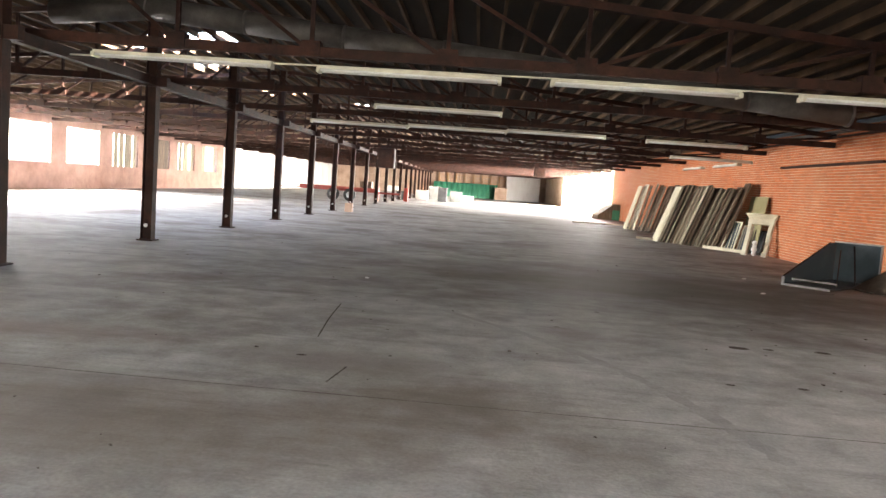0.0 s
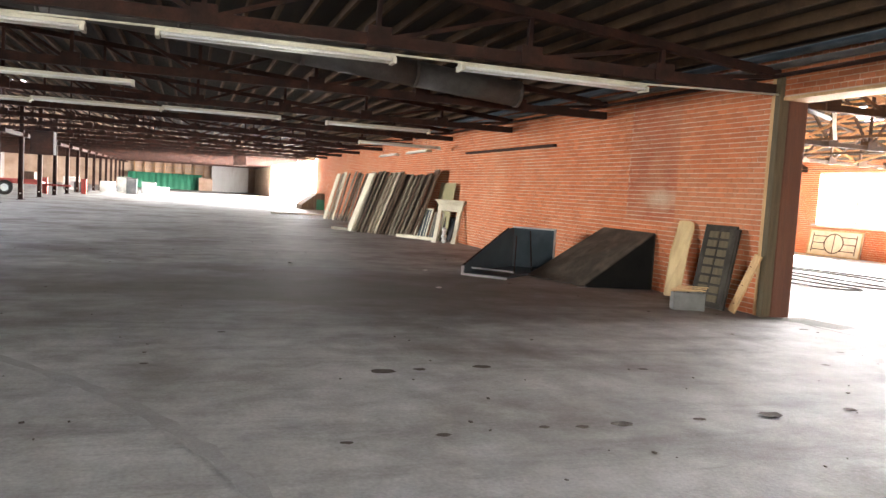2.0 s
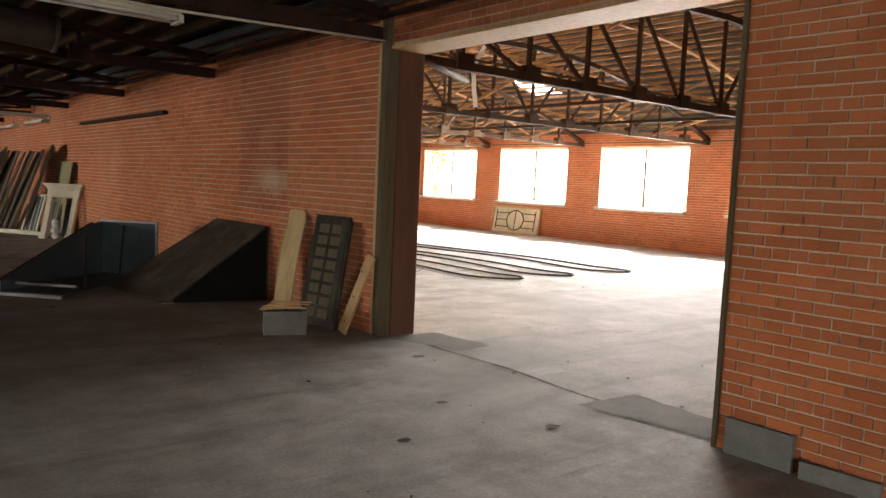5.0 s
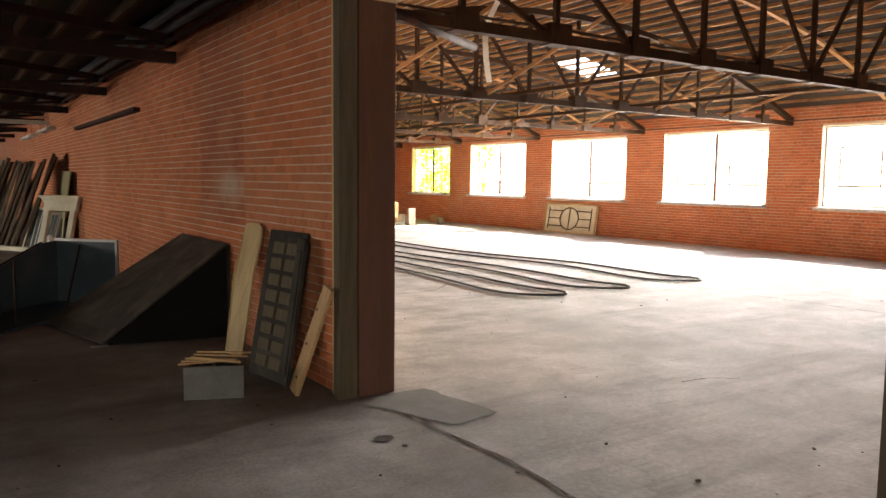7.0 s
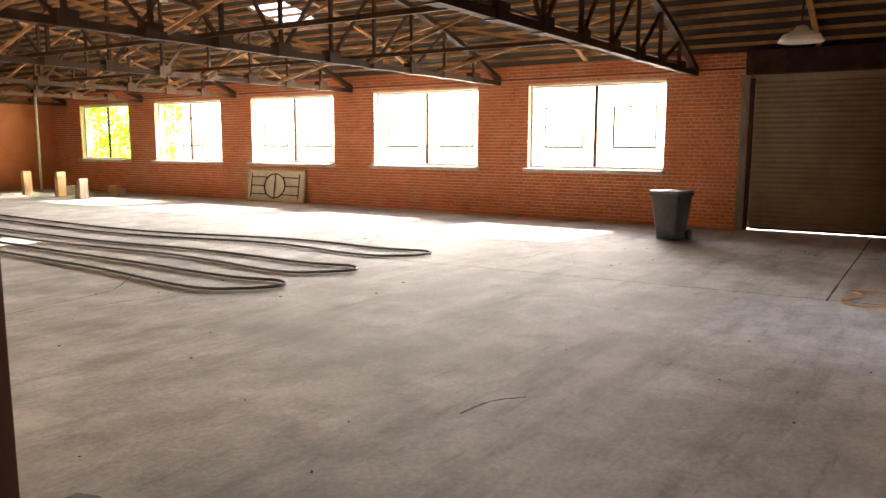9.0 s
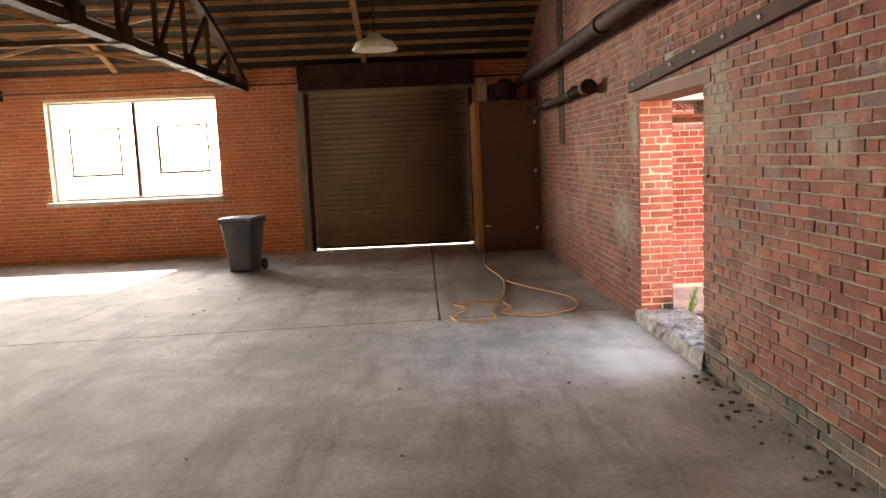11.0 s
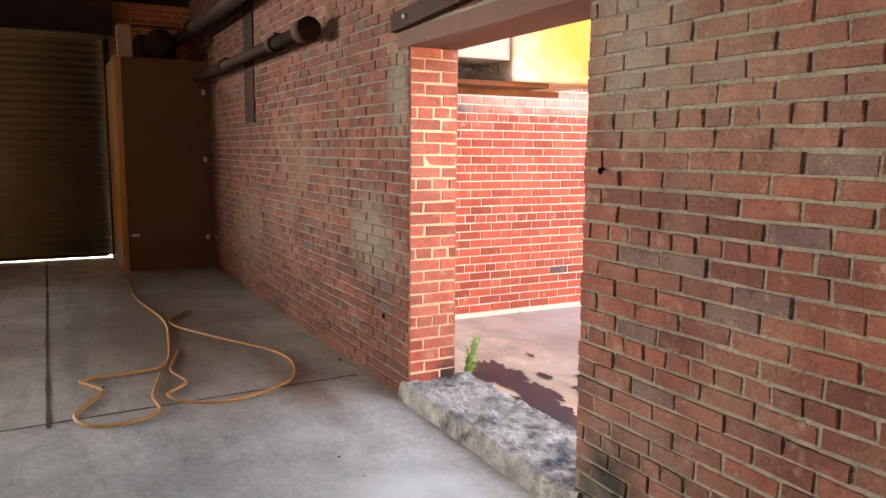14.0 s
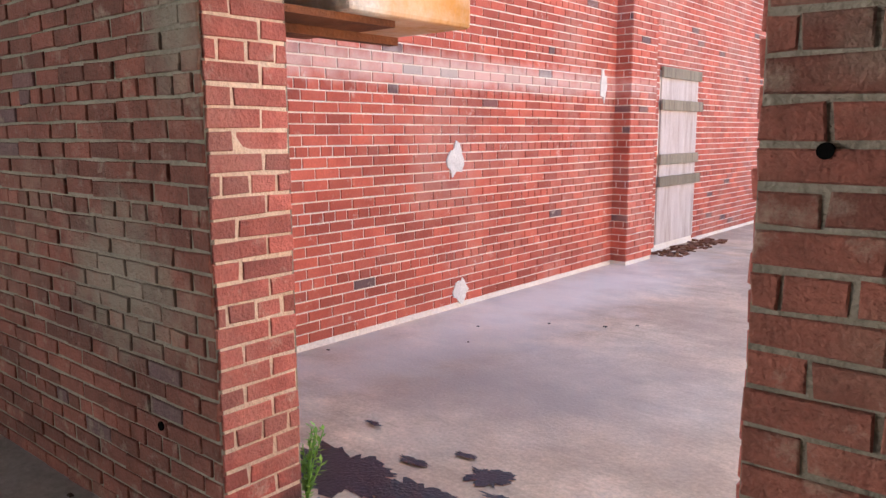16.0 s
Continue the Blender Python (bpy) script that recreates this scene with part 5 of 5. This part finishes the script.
wall_pipe("steam_pipe", "thick brown lagged pipe along the brick wall", [(22.0, 5.12, 2.83), (16.8, 5.12, 2.79), (9.0, 5.12, 2.72)], 0.075, M_STEEL)
wall_pipe("capped_pipe", "shorter brown pipe ending in a flange", [(22.0, 5.03, 2.30), (16.55, 5.03, 2.29)], 0.05, M_STEEL)
bm = bmesh.new()
tube(bm, [(16.62, 5.03, 2.29), (16.45, 5.03, 2.29)], 0.085, 14)
tagged(part("pipe_flange", bm, M_STEEL), "dark flanged pipe end on the brick wall", "flange")
solid_strap = solid("wall_strap", [(18.62, 18.98, SY1 + 0.003, SY1 + 0.02, 1.72, 4.3)], M_STEEL)
tagged(solid_strap, "long black flat bar hanging on the brick wall", "bar")

# pendant lamp
pn = thing("pendant_lamp", "shallow white enamel pendant lamp, switched off", "lamp", pose(16.585, 7.3, 2.84))
bm = bmesh.new()
lathe(bm, [(0.24, -0.06), (0.245, -0.055), (0.2, 0.02), (0.09, 0.07), (0.05, 0.12)], 28)
part("shade", bm, M_ENAMEL, pn)
bm = bmesh.new()
tube(bm, [(0, 0, 0.12), (0.03, 0, 0.6), (0.0, 0.02, 1.92)], 0.012, 8)
part("stem", bm, M_STEEL, pn)

for k, pts in enumerate(([(10.45, 9.97, 3.76), (10.45, 10.5, 3.2), (10.44, 10.53, 2.9), (10.48, 10.52, 2.6)],)):
    bm = bmesh.new()
    p = smooth_path(pts, 8)
    prev = None
    for q in p:
        cur = (bm.verts.new(q + Vector((0.02, -0.02, 0))), bm.verts.new(q - Vector((0.02, -0.02, 0))))
        if prev:
            bm.faces.new((*prev, *cur[::-1]))
        prev = cur
    ob = tagged(part("hanging_strap", bm, M_TUBE), "white plastic strap hanging from the truss", "strap")
    ob.modifiers.new("thickness", "SOLIDIFY").thickness = 0.004
bm = bmesh.new()
tube(bm, [(8.7, 9.6, 2.95), (10.2, 10.4, 2.9)], 0.04, 12)
tagged(part("roof_pipe", bm, M_STEEL), "dark pipe end slung under the truss", "pipe")
for k, pts in enumerate(([(9, 9.95, 3.08), (14, 9.95, 3.08), (22, 9.95, 3.08)], [(21.9, 5.0, 3.02), (21.9, 12.0, 3.02), (21.9, 30, 3.02)]  )):
    bm = bmesh.new()
    tube(bm, pts, 0.014, 8)
    tagged(part("roof_conduit", bm, M_JOIST), "thin conduit run under the roof", "conduit")

# cords
cord = [(20.48, 5.9, 0.008), (19.2, 5.98, 0.008), (18.0, 5.87, 0.008), (17.2, 5.93, 0.008), (16.55, 6.05, 0.008), (16.45, 6.3, 0.008), (16.4, 6.57, 0.008), (16.12, 6.46, 0.008), (15.75, 6.62, 0.008), (15.53, 6.55, 0.008), (15.5, 6.35, 0.008), (15.62, 6.2, 0.008), (15.9, 6.2, 0.010), (16.35, 6.1, 0.014)]
bm = bmesh.new()
tube(bm, smooth_path(cord, 8), 0.011, 8)
tagged(part("extension_cord", bm, M_TAN_CORD), "orange-tan extension cord snaking over the floor", "cord")
cord = [(18.25, 5.6, 0.008), (18.1, 5.72, 0.008), (17.78, 5.83, 0.008), (17.2, 5.6, 0.008), (16.6, 5.3, 0.008), (16.2, 5.26, 0.008), (15.81, 5.42, 0.008), (15.62, 5.8, 0.008), (15.72, 6.05, 0.008), (15.9, 6.12, 0.010), (16.09, 5.98, 0.008), (16.4, 6.03, 0.012), (16.9, 5.9, 0.008)]
bm = bmesh.new()
tube(bm, smooth_path(cord, 8), 0.010, 8)
tagged(part("extension_cord", bm, M_TAN_CORD), "pale extension cord looped on the floor", "cord")

# ivy over the windows
random.seed(77)


def ivy(name, label, y0, y1, z0, z1, n, keep):
    verts, faces = [], []
    for _ in range(n):
        y, z = random.uniform(y0, y1), random.uniform(z0, z1)
        if not keep(y, z):
            continue
        c = Vector((EX + random.uniform(0.36, 0.62), y, z))
        r = random.uniform(0.05, 0.10)
        e = Euler((random.uniform(-0.8, 0.8), random.uniform(0.9, 2.2), random.uniform(0, 6.28))).to_matrix()
        base = len(verts)
        for a, s in ((0, 1.1), (55, 0.75), (110, 0.95), (180, 0.5), (250, 0.95), (305, 0.75)):
            verts.append(tuple(c + e @ Vector((math.cos(radians(a)) * r * s, math.sin(radians(a)) * r * s, 0.01 * s))))
        faces.append(tuple(range(base, base + 6)))
    me = bpy.data.meshes.new(name)
    me.from_pydata(verts, [], faces)
    me.materials.append(M_LEAF)
    return tagged(new(name, me), label, "ivy", kind="stuff")


ivy("ivy", "dense sunlit green ivy across the window", 27.9, 31.0, 0.9, 3.1, 1500, lambda y, z: noise.noise(Vector((y * 1.6, z * 1.6, 4))) > -0.32)
ivy("ivy", "green ivy hanging over one side of the window", 25.3, 26.9, 0.9, 3.1, 700, lambda y, z: (26.8 - y) < 0.25 + 0.5 * max(z - 1.7, 0) + 0.3 * noise.noise(Vector((y * 2, z * 2, 1))))

# ---- yard ----
ac = thing("air_conditioner", "rusting white window air conditioner on a steel shelf", "air conditioner", pose(15.5, 3.18, 1.92))
solid("front_casing", [(0.0, 0.75, 0.0, 0.80, 0.0, 0.72)], M_RUST_WHITE, ac, "sunlit white enamel casing streaked with rust", bevel=0.02)
solid("rear_casing", [(0.03, 0.72, 0.80, 1.38, 0.13, 0.68)], M_PINKSHEET, ac, "pale sheet metal rear casing")
solid("base_tray", [(0.08, 0.70, 0.45, 1.30, -0.03, 0.0)], M_RUST, ac, "rusted base tray")
solid("support_rail", [(0.3, 0.36, 0.2, 1.38, -0.07, -0.032)], M_RUST, ac)
random.seed(4)
for k in range(6):
    bm = bmesh.new()
    tube(bm, smooth_path([(0.1, 0.85 + 0.07 * k, 0.10), (0.02, 0.9 + 0.06 * k, 0.02 + random.uniform(0, 0.06)), (0.1, 1.0 + 0.05 * k, 0.10)], 6), 0.004, 6)
    part("loose_wire", bm, M_RUBBER, ac)

bdoor = structure(thing("door_4", "yard doorway boarded with grey plywood and cross planks", "boarded door", pose(17.257, -4.08, 0)))
solid("plywood_panel", [(-0.02, 0.0, 0.0, 1.2, 0.0, 0.78)], M_OLDPLY, bdoor)
solid("plywood_panel", [(-0.022, 0.0, 0.02, 1.18, 0.80, 2.15)], M_OLDPLY, bdoor)
for z, ov in ((0.74, 0.10), (1.02, 0.0), (1.70, 0.10), (2.10, 0.02)):
    solid("cross_plank", [(-0.06, -0.024, -ov, 1.22, z, z + 0.13)], M_GREYWOOD, bdoor, "weathered grey cross plank", bevel=0.004)
for y, z, w, h in ((1.16, 1.20, 0.11, 0.15), (1.10, 0.06, 0.1, 0.13), (-1.40, 1.92, 0.09, 0.17)):
    bm = bmesh.new()
    ring = [bm.verts.new((17.238, y + w * math.cos(6.283 * k / 16) * random.uniform(0.6, 1.15), z + h * math.sin(6.283 * k / 16) * random.uniform(0.6, 1.15))) for k in range(16)]
    back = [bm.verts.new((17.26, q.co.y, q.co.z)) for q in ring]
    bm.faces.new(ring)
    for k in range(16):
        bm.faces.new((ring[k], ring[(k + 1) % 16], back[(k + 1) % 16], back[k]))
    structure(part("wall_filler", bm, M_PATCHWHITE), "pale splash of filler on red brick", "filler")
for i, (x, y, rx, ry) in enumerate(((15.62, 3.98, 0.34, 0.18), (15.2, 3.95, 0.28, 0.12), (15.08, 3.6, 0.11, 0.08), (14.85, 4.08, 0.36, 0.13), (14.4, 4.12, 0.34, 0.12), (15.45, 3.7, 0.08, 0.03), (15.3, 3.5, 0.06, 0.02), (14.9, 3.75, 0.10, 0.03), (15.9, 3.5, 0.06, 0.02))):
    bm = bmesh.new()
    n_ = 96
    tar_z = YARD_Z + 0.003 + 0.0015 * i
    ring = []
    for k in range(n_):
        a = 6.2832 * k / n_
        wob = 1 + 0.55 * noise.noise(Vector((2.2 * math.cos(a) + x * 3, 2.2 * math.sin(a), y))) + 0.35 * noise.noise(Vector((7 * math.cos(a), 7 * math.sin(a) + x, y * 5))) + 0.15 * noise.noise(Vector((20 * math.cos(a), 20 * math.sin(a), x)))
        ring.append(bm.verts.new((x + rx * math.cos(a) * wob, y + ry * math.sin(a) * wob, tar_z)))
    c = bm.verts.new((x, y, tar_z))
    for k in range(n_):
        bm.faces.new((c, ring[k], ring[(k + 1) % n_]))
    structure(part("tar_patch", bm, M_TAR), "glossy black tar patch on the yard concrete", "tar patch")
wd = thing("weed", "small bright green weed growing by the doorway", "weed", pose(15.48, 4.3, YARD_Z))
M_WEED = mat("fresh_green_leaf", (0.16, 0.34, 0.05), (0.26, 0.46, 0.08), 20.0, 0.6, 0.0)
random.seed(6)
for k in range(9):
    a = random.uniform(0, 6.28)
    h = random.uniform(0.16, 0.36)
    o = random.uniform(0.04, 0.13)
    bm = bmesh.new()
    p = smooth_path([(0, 0, 0), (o * 0.3 * math.cos(a), o * 0.3 * math.sin(a), h * 0.5), (o * math.cos(a), o * math.sin(a), h)], 6)
    tube(bm, p, 0.003, 5)
    for q in p[3:]:
        for _ in range(2):
            d = Vector((random.uniform(-1, 1), random.uniform(-1, 1), random.uniform(0.1, 0.8))).normalized() * random.uniform(0.025, 0.05)
            s = d.cross(Vector((0, 0, 1))).normalized() * 0.008
            bm.faces.new([bm.verts.new(c) for c in (q, q + d * 0.5 + s, q + d, q + d * 0.5 - s)])
    part("stem", bm, M_WEED, wd)
bm = bmesh.new()
for k in range(160):
    s = random.uniform(0.01, 0.035)
    cuboid(bm, -s, s, -s, s, -s * 0.3, s * 0.4, pose(17.0 + random.uniform(-0.18, 0.22), random.uniform(-4.4, -2.6), YARD_Z + s * 0.3, random.uniform(-20, 20), 0, random.uniform(0, 90)))
tagged(part("leaf_litter", bm, M_RUST), "drift of brown leaf litter by the boarded door", "litter", kind="stuff")

# marks on the yard wall's room side
for x, z, r in ((13.5, 1.395, 0.013), (15.52, 0.44, 0.016)):
    bm = bmesh.new()
    lathe(bm, [(r, 0), (r, 0.012)], 12, pose(x, SY1 + 0.004, z, -90))
    structure(part("wall_hole", bm, M_HOLE), "small dark drilled hole in the brick", "hole")

solid("jamb_mortar", [(15.176, 15.18, SY0 + 0.01, SY1 - 0.012, 0.06, 2.03)], M_MORTAR, wall_south, "pale mortar of the doorway jamb")

# ---- bricks, course by course ----
COURSE, BRICK, JOINT = 0.0672, 0.209, 0.011


def brick_box(L, h, d, back, e=0.003):
    """Verts and faces of one brick on a wall's face: u along, v up, w out."""
    v = [(0, 0, back), (L, 0, back), (L, h, back), (0, h, back), (0, 0, d - e), (L, 0, d - e), (L, h, d - e), (0, h, d - e), (e, e, d), (L - e, e, d), (L - e, h - e, d), (e, h - e, d)]
    f = [(8, 9, 10, 11)]
    for i in range(4):
        j = (i + 1) % 4
        f.append((i, j, 4 + j, 4 + i))
        f.append((4 + i, 4 + j, 8 + j, 8 + i))
    return v, f


def lay(wall, origin, along, out, length, z0, z1, holes, material, seed, near=None, label="", jitter=0.002, chips=0.0, proud=0.009, course=COURSE, brick=BRICK, ragged=0.0):
    """Courses of bricks on one face of a wall. near: a stretch (u, u, z, z) whose whole bricks are parts of the wall."""
    rnd = random.Random(seed)
    along, out, origin = Vector(along), Vector(out), Vector(origin)
    up = Vector((0, 0, 1))
    base = Matrix((along, up, out)).transposed().to_4x4()
    shared = {}

    def shape(length_, h_):
        v, f = brick_box(length_, h_, proud, -0.02)
        if ragged:
            moved = []
            for k in range(4):
                p, q = rnd.uniform(-ragged, ragged), rnd.uniform(-ragged, ragged)
                moved.append((p, q, rnd.uniform(-ragged, ragged) * 0.5))
            v = [(x + moved[k % 4][0], y + moved[k % 4][1], w + (moved[k % 4][2] if k > 7 else 0)) for k, (x, y, w) in enumerate(v)]
        return v, f
    verts, faces = [], []
    count = 0
    row = 0
    z = z0
    while z + course * 0.6 < z1:
        h = min(course - JOINT, z1 - z)
        head = row % 6 == 5
        pitch = brick / 2 if head else brick
        u = -(pitch / 2 if row % 2 else 0.0) - rnd.random() * 0.01
        while u < length:
            spans = [(max(u, 0.0), min(u + pitch - JOINT, length))]
            for a, b, c, d in holes:
                if z + h > c + 0.01 and z < d - 0.01:
                    spans = [s for p, q in spans for s in ((p, min(q, a)), (max(p, b), q)) if s[1] - s[0] > 0.025]
            for a, b in spans:
                if b - a < 0.025:
                    continue
                if chips and rnd.random() < chips:
                    continue
                dep = proud + rnd.uniform(-jitter, jitter)
                m = base.copy()
                m.translation = origin + along * a + up * (z + rnd.uniform(-0.0015, 0.0015)) + out * (dep - proud)
                whole = abs(b - a - (pitch - JOINT)) < 1e-4
                if near and whole and near[0] < a and b < near[1] and near[2] < z < near[3] and count < 300:
                    key = (head, h, rnd.randrange(7) if ragged else 0)
                    if key not in shared:
                        v, f = shape(b - a, h)
                        me = bpy.data.meshes.new("brick")
                        me.from_pydata(v, [], f)
                        me.materials.append(material)
                        shared[key] = me
                    ob = new("brick", shared[key])
                    ob.parent = wall
                    ob.matrix_basis = m
                    count += 1
                else:
                    v, f = shape(b - a, h)
                    n0 = len(verts)
                    verts.extend(tuple(m @ Vector(q)) for q in v)
                    faces.extend(tuple(i + n0 for i in q) for q in f)
            u += pitch
        z += course
        row += 1
    me = bpy.data.meshes.new("bricks")
    me.from_pydata(verts, [], faces)
    me.materials.append(material)
    ob = new("bricks", me)
    ob.parent = wall
    return tagged(ob, label, kind="stuff")


lay(wall_partition, (PX0, 1.0, 0.0), (0, 1, 0), (-1, 0, 0), 46.5, 0.006, 3.5, [(4.47, 8.4, -1, 2.92), (10.35, 11.75, 1.15, 4.0)], M_BRICK, 1, (8.4, 10.3, 1.2, 3.0), course=0.0715, brick=0.214)
lay(wall_partition, (PX0, 11.35, 0.0), (0, 1, 0), (-1, 0, 0), 1.40, 1.152, 3.5, [], M_BRICK_D, 11, proud=0.008, course=0.0715, brick=0.214)
lay(wall_east, (EX, SY1, 0.0), (0, 1, 0), (-1, 0, 0), ROOM_N - SY1, 0.006, 3.45, [(a - SY1, b - SY1, c - 0.08 if c > 0.5 else -1, d) for a, b, c, d in EAST_HOLES], M_BRICK, 2, (4.2, 9.0, 0.2, 1.1), course=0.0715, brick=0.214)
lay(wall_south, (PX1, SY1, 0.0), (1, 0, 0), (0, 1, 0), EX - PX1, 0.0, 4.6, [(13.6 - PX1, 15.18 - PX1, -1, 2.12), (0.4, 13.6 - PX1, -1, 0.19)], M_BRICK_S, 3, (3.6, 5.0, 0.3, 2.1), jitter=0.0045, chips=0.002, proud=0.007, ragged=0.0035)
lay(wall_south, (PX1 + 0.4, SY1, 0.0), (1, 0, 0), (0, 1, 0), 13.6 - PX1 - 0.4, 0.0, 0.19, [], M_BRICK_T, 13, jitter=0.006, chips=0.02, proud=0.008, ragged=0.004)
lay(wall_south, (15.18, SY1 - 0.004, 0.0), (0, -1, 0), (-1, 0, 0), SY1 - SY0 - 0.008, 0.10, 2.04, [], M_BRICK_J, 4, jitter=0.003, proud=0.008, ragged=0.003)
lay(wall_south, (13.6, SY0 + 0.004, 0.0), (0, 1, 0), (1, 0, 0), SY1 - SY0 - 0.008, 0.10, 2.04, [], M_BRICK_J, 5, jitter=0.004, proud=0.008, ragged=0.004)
lay(wall_yard, (17.257, -1.70, 0.0), (0, 1, 0), (-1, 0, 0), SY0 + 1.70, YARD_Z + 0.05, 3.58, [], M_BRICK_C, 6, (0.3, 5.6, 0.2, 2.0), course=0.077, brick=0.226)
lay(wall_yard, (17.257, -9.0, 0.0), (0, 1, 0), (-1, 0, 0), 6.65, YARD_Z + 0.05, 3.58, [(4.90, 6.14, -1, 2.2)], M_BRICK_C, 7, course=0.077, brick=0.226)
lay(wall_yard, (17.06, -2.35, 0.0), (0, 1, 0), (-1, 0, 0), 0.65, YARD_Z + 0.05, 3.58, [], M_BRICK_C, 8, course=0.077, brick=0.226)
lay(wall_yard, (17.257, -1.70, 0.0), (-1, 0, 0), (0, 1, 0), 0.197, YARD_Z + 0.05, 3.58, [], M_BRICK_C, 9, course=0.077, brick=0.226)
